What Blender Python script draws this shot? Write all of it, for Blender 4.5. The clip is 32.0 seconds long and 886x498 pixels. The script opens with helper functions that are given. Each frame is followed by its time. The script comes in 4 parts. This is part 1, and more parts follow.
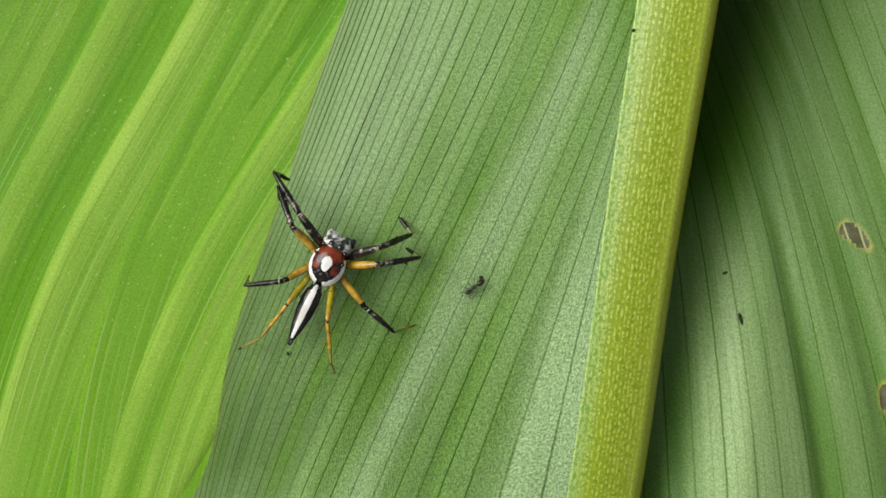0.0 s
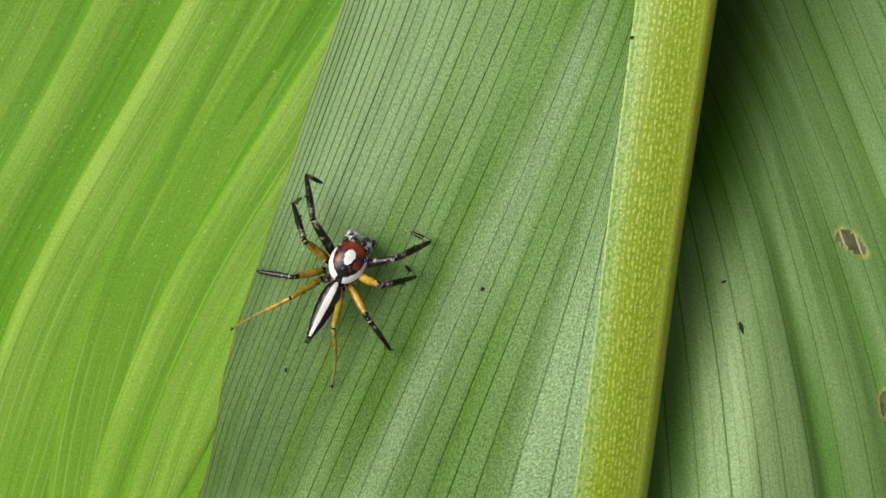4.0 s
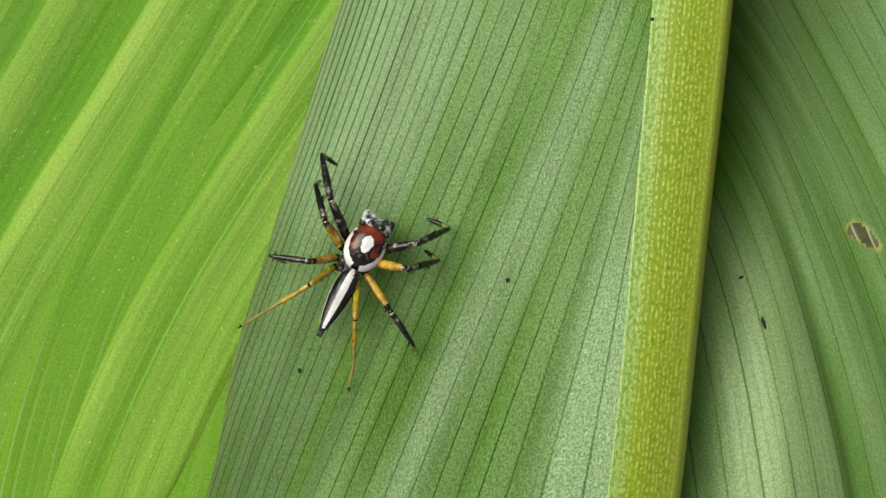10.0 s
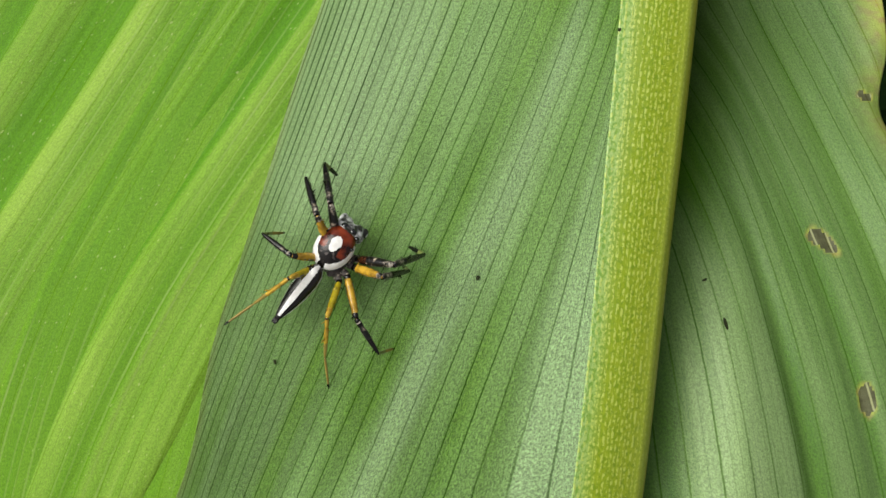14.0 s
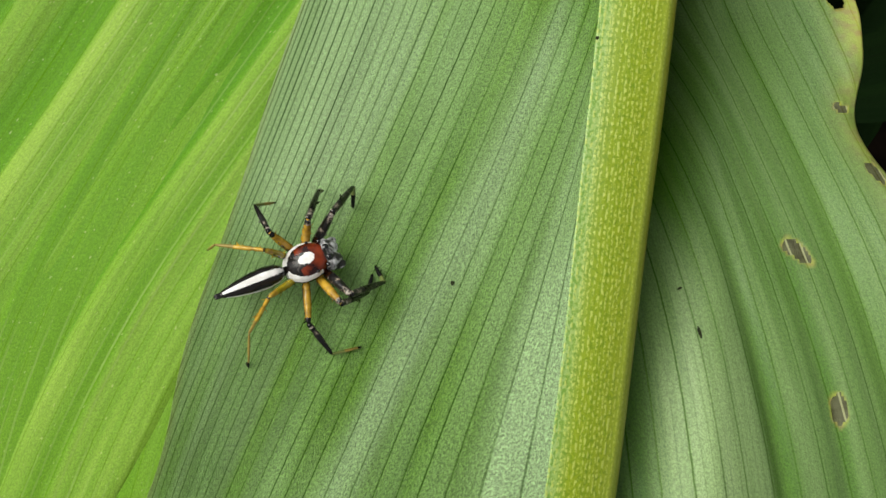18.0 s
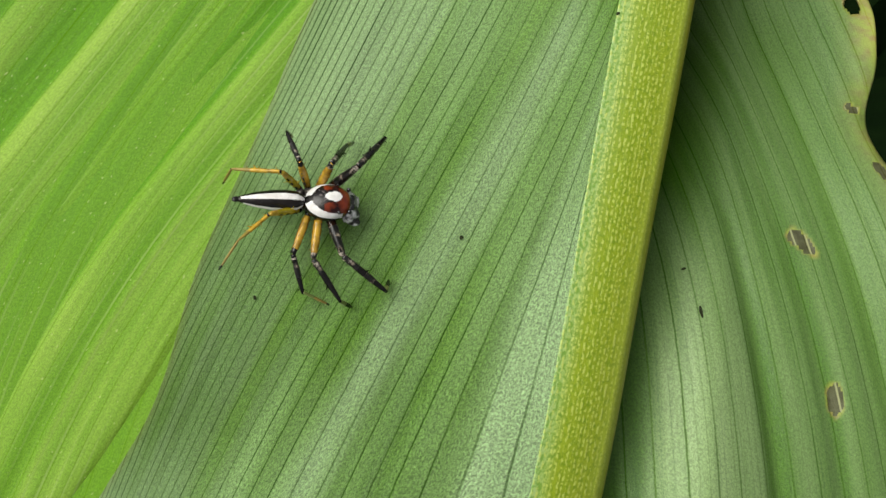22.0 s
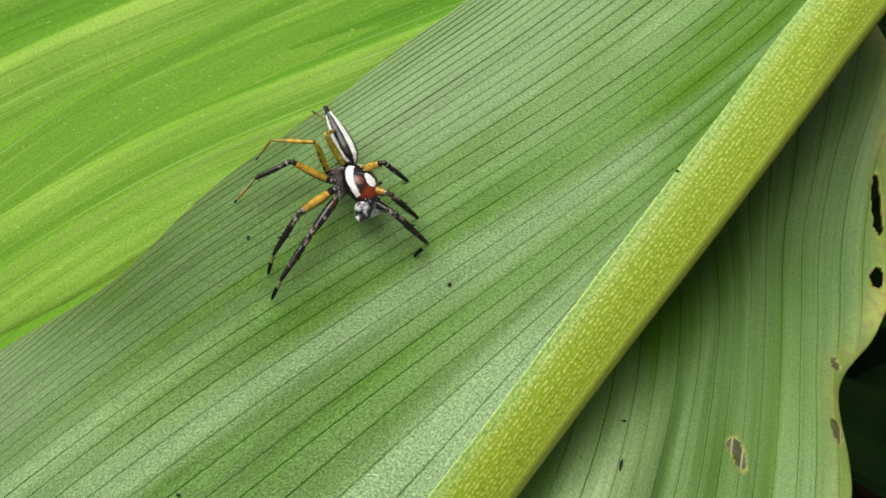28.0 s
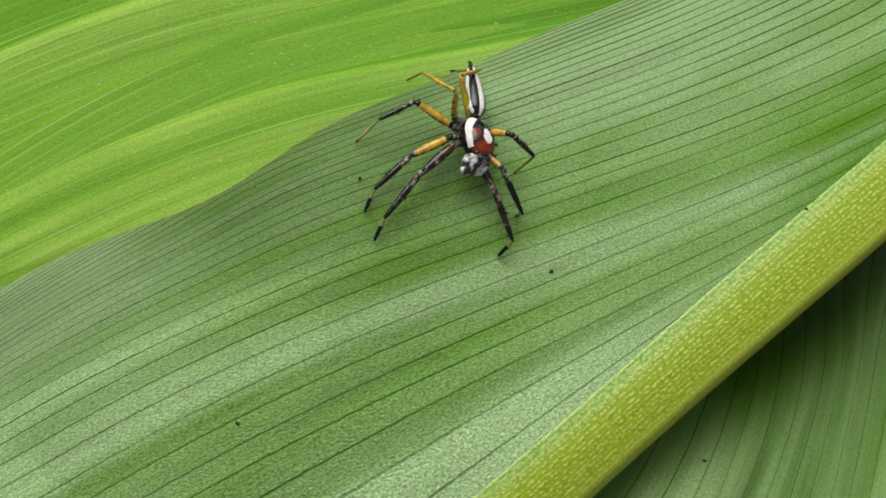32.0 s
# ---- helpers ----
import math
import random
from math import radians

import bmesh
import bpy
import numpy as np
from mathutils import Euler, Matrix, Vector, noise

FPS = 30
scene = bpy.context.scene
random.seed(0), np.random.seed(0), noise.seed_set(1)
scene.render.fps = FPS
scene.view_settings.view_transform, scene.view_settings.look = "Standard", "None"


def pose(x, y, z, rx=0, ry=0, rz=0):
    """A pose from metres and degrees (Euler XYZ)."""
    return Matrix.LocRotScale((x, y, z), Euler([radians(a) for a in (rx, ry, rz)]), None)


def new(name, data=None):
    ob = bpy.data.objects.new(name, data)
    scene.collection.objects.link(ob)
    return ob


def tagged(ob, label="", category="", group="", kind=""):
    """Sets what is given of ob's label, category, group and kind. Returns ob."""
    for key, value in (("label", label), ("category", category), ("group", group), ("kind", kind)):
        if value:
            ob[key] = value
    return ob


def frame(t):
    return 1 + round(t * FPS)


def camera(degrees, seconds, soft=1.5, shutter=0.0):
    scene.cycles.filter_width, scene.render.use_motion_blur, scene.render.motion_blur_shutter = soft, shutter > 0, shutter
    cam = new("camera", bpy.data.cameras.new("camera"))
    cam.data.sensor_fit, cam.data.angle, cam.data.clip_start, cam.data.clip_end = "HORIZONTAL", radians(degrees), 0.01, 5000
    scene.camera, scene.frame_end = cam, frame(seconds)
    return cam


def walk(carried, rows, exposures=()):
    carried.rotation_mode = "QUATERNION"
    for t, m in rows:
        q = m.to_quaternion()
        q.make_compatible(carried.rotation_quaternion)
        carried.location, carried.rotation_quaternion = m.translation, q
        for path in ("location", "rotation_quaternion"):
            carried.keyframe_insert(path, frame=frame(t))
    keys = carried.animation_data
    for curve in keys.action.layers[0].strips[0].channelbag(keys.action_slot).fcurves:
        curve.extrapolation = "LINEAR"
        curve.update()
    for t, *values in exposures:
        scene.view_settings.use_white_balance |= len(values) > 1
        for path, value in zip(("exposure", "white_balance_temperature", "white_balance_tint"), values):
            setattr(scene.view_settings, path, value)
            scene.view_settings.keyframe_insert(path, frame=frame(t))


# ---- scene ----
# Lengths in the plan are centimetres; CM turns them into metres. The leaf under the spider lies at LIFT above the soil.
CM, LIFT = 0.01, 0.32

cam = camera(46.0, 32.0, soft=1.5, shutter=0.3)
PATH = [
    (0, 0.270, 0.216, 9.263, 0.26, 3.81, 1.58),
    (0.5, 0.031, 0.222, 9.062, 0.31, 3.97, 1.52),
    (1, -0.141, 0.271, 8.778, -0.19, 3.55, 1.23),
    (1.5, -0.126, 0.214, 8.898, -0.12, 3.38, 1.49),
    (2, -0.137, 0.222, 8.917, 0.29, 3.00, 1.43),
    (2.5, -0.105, 0.226, 9.040, 0.70, 2.91, 1.36),
    (3, -0.027, 0.182, 9.143, 0.93, 2.75, 1.31),
    (3.5, 0.074, 0.200, 9.290, 1.28, 2.59, 1.18),
    (5.5, -1.397, -0.636, 8.054, 4.83, -5.27, -0.82),
    (6, -1.416, -0.495, 8.079, 6.48, -5.63, -0.75),
    (6.5, -1.191, -0.467, 8.248, 7.17, -6.55, -1.00),
    (7, -1.131, -0.560, 8.222, 6.64, -7.01, -0.91),
    (7.5, -1.209, -0.648, 8.281, 6.41, -6.67, -0.87),
    (8, -1.329, -0.728, 8.213, 6.40, -6.37, -0.49),
    (8.5, -1.344, -0.653, 8.169, 6.37, -6.51, -0.49),
    (9, -1.347, -0.665, 8.223, 6.28, -5.96, -0.55),
    (9.5, -1.298, -0.640, 8.327, 6.56, -5.07, -0.70),
    (10, -1.334, -0.671, 8.351, 6.41, -5.59, -0.64),
    (10.5, -1.325, -0.627, 8.413, 6.23, -5.49, -0.81),
    (11, -1.392, -0.703, 8.448, 6.22, -5.37, -0.72),
    (11.5, -1.394, -0.944, 8.382, 5.79, -5.35, -0.19),
    (12, -1.348, -0.951, 8.318, 6.08, -5.93, -0.20),
    (12.5, -1.380, -0.883, 8.439, 7.04, -6.00, -0.43),
    (13, -1.347, -0.958, 8.490, 7.21, -6.23, -0.39),
    (13.5, -1.270, -0.974, 8.601, 7.19, -6.03, -0.14),
    (14, -1.271, -0.901, 8.635, 7.57, -6.54, -0.19),
    (14.5, -1.352, -0.885, 8.628, 7.63, -6.26, 0.04),
    (16.5, -1.199, -0.893, 8.708, 7.11, -7.09, 0.30),
    (17, -1.100, -0.848, 8.671, 7.40, -7.51, 0.08),
    (17.5, -1.349, -0.868, 8.673, 7.87, -7.09, 0.32),
    (18, -1.185, -0.917, 8.652, 7.86, -7.43, 0.49),
    (18.5, -1.064, -1.099, 8.736, 7.92, -7.58, 0.94),
    (18.7, -0.880, -1.188, 8.580, 7.41, -7.23, 1.22),
    (19, -0.605, -1.322, 8.347, 7.22, -8.71, 1.38),
    (19.5, -0.392, -1.365, 7.866, 6.77, -9.62, 2.33),
    (20, -1.094, -1.668, 8.416, 9.11, -7.52, 2.66),
    (20.5, -1.196, -1.584, 8.423, 9.65, -7.38, 3.22),
    (21, -1.453, -1.636, 8.383, 9.24, -7.28, 4.02),
    (21.5, -1.358, -1.685, 8.537, 10.20, -7.26, 4.14),
    (22, -1.213, -1.700, 8.659, 9.85, -7.89, 4.42),
    (22.5, -1.272, -1.726, 8.760, 11.18, -7.50, 4.13),
    (23, -0.863, -1.431, 8.380, 9.89, -8.01, 4.31),
    (23.3, -0.820, -1.589, 8.232, 8.29, -8.16, 4.79),
    (23.5, -0.792, -1.695, 8.134, 10.39, -8.62, 5.04),
    (24, -1.176, -1.951, 8.268, 12.01, -8.18, 5.73),
    (24.5, -1.338, -2.328, 8.406, 12.23, -8.28, 6.61),
    (26.5, -1.425, -1.998, 8.625, 10.35, -11.70, 16.47),
    (26.6, -1.412, -2.041, 8.684, 12.12, -11.77, 17.14),
    (26.7, -1.399, -2.084, 8.744, 12.49, -11.24, 17.92),
    (26.8, -1.387, -2.126, 8.803, 11.72, -11.38, 18.57),
    (26.9, -1.374, -2.169, 8.863, 9.86, -11.59, 19.22),
    (27, -1.361, -2.212, 8.922, 9.52, -12.55, 19.73),
    (27.2, -1.127, -2.216, 9.044, 9.70, -13.32, 22.51),
    (27.4, -0.892, -2.220, 9.166, 10.76, -15.55, 25.00),
    (27.5, -0.775, -2.222, 9.227, 11.58, -15.48, 26.49),
    (27.6, -0.836, -2.265, 9.151, 12.23, -16.51, 27.32),
    (27.8, -0.958, -2.350, 9.000, 10.77, -17.00, 29.31),
    (28, -1.080, -2.436, 8.849, 11.33, -13.82, 32.08),
    (28.5, -1.071, -2.520, 8.493, 11.91, -14.54, 35.78),
    (29, -0.775, -2.691, 8.334, 12.51, -14.37, 37.77),
    (29.5, -0.754, -2.671, 8.352, 14.62, -15.20, 39.72),
    (30, -0.919, -2.677, 8.336, 15.17, -14.34, 41.31),
    (30.5, -0.839, -2.908, 8.355, 14.66, -12.93, 43.20),
    (31, -0.744, -3.067, 8.478, 15.19, -12.84, 43.82),
    (31.5, -0.496, -2.982, 8.225, 14.74, -12.70, 43.38),
    (32, -0.554, -3.199, 8.341, 13.80, -11.59, 44.01),
]
walk(cam, [(t, pose(x * CM, y * CM, LIFT + z * CM, rx, ry, rz)) for t, x, y, z, rx, ry, rz in PATH], [(0, 0.87), (6, 0.84), (12, 0.87), (24.5, 0.89), (27, 0.95), (28, 0.98), (29, 0.92), (30, 0.84), (32, 0.85)])

# ---- light: bright overcast sky, with a broad soft key from the upper left ----
world = bpy.data.worlds.new("overcast_sky")
scene.world = world
world.use_nodes = True
wn = world.node_tree.nodes
sky = wn.new("ShaderNodeTexSky")
sky.sky_type, sky.sun_disc = "NISHITA", False
SUN_UP, SUN_ROUND = radians(47), radians(-72)
sky.sun_elevation, sky.sun_rotation = SUN_UP, SUN_ROUND
sky.air_density, sky.dust_density = 1.0, 4.0
grey = wn.new("ShaderNodeHueSaturation")
grey.inputs["Saturation"].default_value = 0.08
world.node_tree.links.new(sky.outputs["Color"], grey.inputs["Color"])
world.node_tree.links.new(grey.outputs["Color"], wn["Background"].inputs["Color"])
wn["Background"].inputs["Strength"].default_value = 0.05
sun = new("sun", bpy.data.lights.new("sun", "SUN"))
sun.data.energy, sun.data.angle, sun.data.color = 1.5, radians(52), (1.0, 0.98, 0.86)
sun.rotation_euler = (radians(90) - SUN_UP, 0, -SUN_ROUND + math.pi)
sun.location = (-0.5, 0.3, 1.5)


# ---- materials ----
def blank(name, rough=0.5, spec=0.5):
    m = bpy.data.materials.new(name)
    m.use_nodes = True
    n, l = m.node_tree.nodes, m.node_tree.links
    b = n["Principled BSDF"]
    b.inputs["Roughness"].default_value = rough
    b.inputs["Specular IOR Level"].default_value = spec
    return m, n, l, b


def ramp(n, l, fac, low, high, c0=(0, 0, 0, 1), c1=(1, 1, 1, 1)):
    r = n.new("ShaderNodeValToRGB")
    r.color_ramp.elements[0].position, r.color_ramp.elements[1].position = low, high
    r.color_ramp.elements[0].color, r.color_ramp.elements[1].color = c0, c1
    l.new(fac, r.inputs["Fac"])
    return r.outputs["Color"]


def mix(n, l, fac, a, b, kind="MIX"):
    x = n.new("ShaderNodeMix")
    x.data_type, x.blend_type = "RGBA", kind
    for socket, value in ((x.inputs[0], fac), (x.inputs[6], a), (x.inputs[7], b)):
        if isinstance(value, (int, float)):
            socket.default_value = value
        elif isinstance(value, tuple):
            socket.default_value = (*value, 1) if len(value) == 3 else value
        else:
            l.new(value, socket)
    return x.outputs[2]


def stretched(n, l, su, sv, scale, detail=3.0, rough=0.55, uv="veins", curl=0.0):
    """Noise along the veins: su and sv stretch the coordinates across and along them."""
    u = n.new("ShaderNodeUVMap")
    u.uv_map = uv
    p = n.new("ShaderNodeMapping")
    p.inputs["Scale"].default_value = (su, sv, 1)
    t = n.new("ShaderNodeTexNoise")
    t.inputs["Scale"].default_value, t.inputs["Detail"].default_value, t.inputs["Roughness"].default_value = scale, detail, rough
    t.inputs["Distortion"].default_value = curl
    l.new(u.outputs["UV"], p.inputs["Vector"])
    l.new(p.outputs["Vector"], t.inputs["Vector"])
    return t.outputs["Fac"]


def lines(n, l, per_cm, width, uneven, wobble=0.012, crowded=False):
    """1 on thin lines along the veins, 0 between them."""
    u = n.new("ShaderNodeUVMap")
    u.uv_map = "veins"
    s = n.new("ShaderNodeSeparateXYZ")
    l.new(u.outputs["UV"], s.inputs["Vector"])
    v = n.new("ShaderNodeTexVoronoi")
    v.voronoi_dimensions, v.feature = "1D", "DISTANCE_TO_EDGE"
    v.inputs["Scale"].default_value, v.inputs["Randomness"].default_value = per_cm, uneven
    shake = n.new("ShaderNodeMath")
    shake.operation = "MULTIPLY_ADD"
    l.new(stretched(n, l, 1.0, 1.0, 7.0, 3.0), shake.inputs[0])
    shake.inputs[1].default_value = wobble
    l.new(s.outputs["X"], shake.inputs[2])
    l.new(shake.outputs[0], v.inputs["W"])
    gap = v.outputs["Distance"]
    if crowded:
        thin = n.new("ShaderNodeMath")
        thin.operation = "DIVIDE"
        crowd = n.new("ShaderNodeAttribute")
        crowd.attribute_name = "crowd"
        l.new(gap, thin.inputs[0])
        l.new(crowd.outputs["Fac"], thin.inputs[1])
        gap = thin.outputs[0]
    return ramp(n, l, gap, width * 0.5, width, (1, 1, 1, 1), (0, 0, 0, 1))


def leaf_material(name, dark, mid, pale, vein, rough, through_light, major=6.5, fine=20.0, major_w=0.075, fine_w=0.16, vein_force=0.75, fine_force=0.35,
                  bands=(1.7, 0.10), spots=0.0, grain_force=0.4, fibre_force=0.2, stripes=None, spec=0.5, relief=0.5, least=0.4, crowded=False):
    m, n, l, b = blank(name, rough, spec)
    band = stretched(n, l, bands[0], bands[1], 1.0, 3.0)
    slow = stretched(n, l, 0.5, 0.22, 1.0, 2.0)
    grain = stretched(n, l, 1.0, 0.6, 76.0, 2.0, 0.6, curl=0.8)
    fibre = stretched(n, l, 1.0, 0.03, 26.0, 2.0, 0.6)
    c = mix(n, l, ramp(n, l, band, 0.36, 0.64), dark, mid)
    # pale mask of the blades: sheen and shade go into the base colour
    pale_mask = n.new("ShaderNodeAttribute")
    pale_mask.attribute_name = "paleness"
    pale_uneven = mix(n, l, 1.0, pale_mask.outputs["Color"], ramp(n, l, slow, 0.30, 0.62, (0.72, 0.72, 0.72, 1), (1, 1, 1, 1)), "MULTIPLY")
    c = mix(n, l, pale_uneven, c, pale)
    c = mix(n, l, ramp(n, l, fibre, 0.30, 0.62, (fibre_force,) * 3 + (1,), (0, 0, 0, 1)), c, dark)
    speck = n.new("ShaderNodeMapRange")
    for slot, value in zip(("From Min", "From Max", "To Min", "To Max"), (0.38, 0.62, 1 - 0.55 * grain_force, 1 + grain_force)):
        speck.inputs[slot].default_value = value
    l.new(grain, speck.inputs["Value"])
    c = mix(n, l, 1.0, c, speck.outputs[0], "MULTIPLY")
    big, small = lines(n, l, major, major_w, 0.55, crowded=crowded), lines(n, l, fine, fine_w, 0.7)
    patch = ramp(n, l, stretched(n, l, 2.6, 0.35, 1.0, 2.0), 0.34, 0.62, (least,) * 3 + (1,), (1, 1, 1, 1))
    c = mix(n, l, mix(n, l, 1.0, mix(n, l, 1.0, small, (fine_force,) * 3, "MULTIPLY"), patch, "MULTIPLY"), c, vein)
    c = mix(n, l, mix(n, l, 1.0, mix(n, l, 1.0, big, (vein_force,) * 3, "MULTIPLY"), patch, "MULTIPLY"), c, vein)
    if stripes:
        glow = mix(n, l, 1.0, lines(n, l, stripes[0], stripes[1], 0.6), ramp(n, l, stretched(n, l, 1.2, 0.25, 1.0, 2.0), 0.48, 0.70, (0, 0, 0, 1), (0.6, 0.6, 0.6, 1)), "MULTIPLY")
        c = mix(n, l, glow, c, stripes[2])
    a = n.new("ShaderNodeAttribute")
    a.attribute_name = "wither"
    blotch = stretched(n, l, 1.0, 1.0, 9.0, 3.0)
    dry = mix(n, l, ramp(n, l, blotch, 0.44, 0.62), (0.40, 0.44, 0.07), (0.38, 0.28, 0.09))
    c = mix(n, l, a.outputs["Fac"], c, dry)
    f = n.new("ShaderNodeAttribute")
    f.attribute_name = "film"
    dead = mix(n, l, mix(n, l, 1.0, lines(n, l, 7.5, 0.09, 0.5), (0.85, 0.85, 0.85), "MULTIPLY"), mix(n, l, ramp(n, l, blotch, 0.4, 0.6), (0.060, 0.062, 0.022), (0.105, 0.110, 0.048)), (0.42, 0.44, 0.22))
    c = mix(n, l, ramp(n, l, f.outputs["Fac"], 0.45, 0.55), c, dead)
    if spots:
        c = mix(n, l, ramp(n, l, stretched(n, l, 1.0, 0.6, 26.0, 1.0), 0.70, 0.76, (0, 0, 0, 1), (spots, spots, spots, 1)), c, (0.62, 0.66, 0.30))
    l.new(c, b.inputs["Base Color"])
    gloss = ramp(n, l, grain, 0.3, 0.75, (rough + 0.10,) * 3 + (1,), (rough - 0.10,) * 3 + (1,))
    l.new(mix(n, l, big, gloss, (0.8, 0.8, 0.8)), b.inputs["Roughness"])
    l.new(mix(n, l, big, (spec,) * 3, (0.08, 0.08, 0.08)), b.inputs["Specular IOR Level"])
    bump = n.new("ShaderNodeBump")
    bump.inputs["Strength"].default_value, bump.inputs["Distance"].default_value = relief, 0.00025
    h = mix(n, l, 0.12, grain, mix(n, l, 1.0, (1, 1, 1), big, "SUBTRACT"))
    l.new(h, bump.inputs["Height"])
    l.new(bump.outputs["Normal"], b.inputs["Normal"])
    t = n.new("ShaderNodeBsdfTranslucent")
    l.new(mix(n, l, 1.0, c, (0.95, 1.0, 0.35), "MULTIPLY"), t.inputs["Color"])
    s = n.new("ShaderNodeMixShader")
    s.inputs[0].default_value = through_light
    l.new(b.outputs[0], s.inputs[1])
    l.new(t.outputs[0], s.inputs[2])
    l.new(s.outputs[0], n["Material Output"].inputs["Surface"])
    return m


def plain(name, colour, colour2, rough, scale, spec=0.5, bump=0.0, metal=0.0, cut=(0.36, 0.64)):
    m, n, l, b = blank(name, rough, spec)
    b.inputs["Metallic"].default_value = metal
    o = n.new("ShaderNodeTexCoord")
    t = n.new("ShaderNodeTexNoise")
    t.inputs["Scale"].default_value, t.inputs["Detail"].default_value = scale, 4.0
    l.new(o.outputs["Object"], t.inputs["Vector"])
    l.new(mix(n, l, ramp(n, l, t.outputs["Fac"], *cut), colour, colour2), b.inputs["Base Color"])
    if bump:
        k = n.new("ShaderNodeBump")
        k.inputs["Strength"].default_value, k.inputs["Distance"].default_value = bump, 0.0001
        l.new(t.outputs["Fac"], k.inputs["Height"])
        l.new(k.outputs["Normal"], b.inputs["Normal"])
    return m


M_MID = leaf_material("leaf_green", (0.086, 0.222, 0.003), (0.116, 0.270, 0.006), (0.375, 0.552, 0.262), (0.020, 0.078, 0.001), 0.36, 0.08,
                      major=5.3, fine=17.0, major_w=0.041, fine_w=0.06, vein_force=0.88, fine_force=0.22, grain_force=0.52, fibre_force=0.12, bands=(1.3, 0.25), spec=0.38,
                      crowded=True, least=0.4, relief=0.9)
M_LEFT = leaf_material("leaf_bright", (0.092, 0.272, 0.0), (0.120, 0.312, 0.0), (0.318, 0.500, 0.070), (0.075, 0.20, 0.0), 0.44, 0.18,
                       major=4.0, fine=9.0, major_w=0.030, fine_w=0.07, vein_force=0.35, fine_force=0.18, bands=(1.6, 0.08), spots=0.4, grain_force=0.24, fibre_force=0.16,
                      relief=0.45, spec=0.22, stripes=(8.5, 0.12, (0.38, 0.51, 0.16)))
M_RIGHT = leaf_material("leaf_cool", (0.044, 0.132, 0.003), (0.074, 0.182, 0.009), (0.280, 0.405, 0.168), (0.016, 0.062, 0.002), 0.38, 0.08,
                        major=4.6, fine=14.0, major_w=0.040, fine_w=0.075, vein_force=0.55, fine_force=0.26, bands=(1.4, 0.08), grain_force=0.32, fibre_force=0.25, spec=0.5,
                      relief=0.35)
# leaf green lowered to near black: deep shade put into the colour
M_DARK = leaf_material("leaf_shade_black", (0.003, 0.011, 0.002), (0.006, 0.018, 0.003), (0.010, 0.030, 0.005), (0.003, 0.008, 0.001), 0.8, 0.02, spec=0.05)


def rib_material():
    m, n, l, b = blank("midrib_yellow_green", 0.40, 0.5)
    grain = stretched(n, l, 1.0, 0.55, 40.0, 2.0, 0.6, curl=0.7)
    c = mix(n, l, ramp(n, l, stretched(n, l, 4.0, 0.10, 1.0, 2.0), 0.36, 0.66), (0.190, 0.285, 0.002), (0.255, 0.335, 0.010))
    cells = n.new("ShaderNodeUVMap")
    cells.uv_map = "veins"
    x = n.new("ShaderNodeSeparateXYZ")
    l.new(cells.outputs["UV"], x.inputs["Vector"])
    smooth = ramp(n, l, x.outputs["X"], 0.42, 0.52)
    c = mix(n, l, ramp(n, l, grain, 0.38, 0.52, (0.75, 0.75, 0.75, 1), (0, 0, 0, 1)), c, (0.135, 0.235, 0.002))
    # pale pores in rows along the rib
    rows = lines(n, l, 29.0, 0.36, 0.6, 0.03)
    dots = mix(n, l, 1.0, rows, ramp(n, l, stretched(n, l, 1.0, 0.8, 34.0, 2.0), 0.46, 0.58), "MULTIPLY")
    dots = mix(n, l, 1.0, dots, mix(n, l, smooth, (0.78, 0.78, 0.78), (0.35, 0.35, 0.35)), "MULTIPLY")
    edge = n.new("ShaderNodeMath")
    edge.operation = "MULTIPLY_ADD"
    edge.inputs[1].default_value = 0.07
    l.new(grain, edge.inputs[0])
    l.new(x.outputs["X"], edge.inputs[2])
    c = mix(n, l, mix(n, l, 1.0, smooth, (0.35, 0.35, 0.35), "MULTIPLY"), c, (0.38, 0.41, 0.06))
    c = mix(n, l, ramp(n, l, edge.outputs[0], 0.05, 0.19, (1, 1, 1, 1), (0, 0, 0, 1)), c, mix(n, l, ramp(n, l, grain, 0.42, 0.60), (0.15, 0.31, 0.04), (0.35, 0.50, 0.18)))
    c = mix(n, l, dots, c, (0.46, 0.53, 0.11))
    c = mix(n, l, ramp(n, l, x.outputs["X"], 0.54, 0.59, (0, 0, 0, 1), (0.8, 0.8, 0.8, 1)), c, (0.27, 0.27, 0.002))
    l.new(c, b.inputs["Base Color"])
    bump = n.new("ShaderNodeBump")
    bump.inputs["Strength"].default_value, bump.inputs["Distance"].default_value = 0.35, 0.00015
    l.new(mix(n, l, 0.4, grain, dots), bump.inputs["Height"])
    l.new(bump.outputs["Normal"], b.inputs["Normal"])
    return m


M_RIB = rib_material()
# soil colour taken down to near black for the shade under the plants
M_SOIL = plain("dark_soil", (0.008, 0.006, 0.004), (0.018, 0.013, 0.008), 0.95, 60.0, 0.03, 0.6)
M_BLACK = plain("black_cuticle", (0.004, 0.003, 0.003), (0.012, 0.009, 0.008), 0.26, 900.0, 0.45, 0.2)
M_HAIRBLACK = plain("black_hair", (0.002, 0.002, 0.002), (0.009, 0.007, 0.006), 0.20, 1400.0, 0.45, 0.5)
M_WHITE = plain("white_scales", (0.72, 0.70, 0.68), (0.88, 0.87, 0.86), 0.55, 1800.0, 0.3, 0.5)
M_RED = plain("red_brown_head", (0.022, 0.004, 0.003), (0.24, 0.034, 0.008), 0.20, 1100.0, 0.5, 0.45)
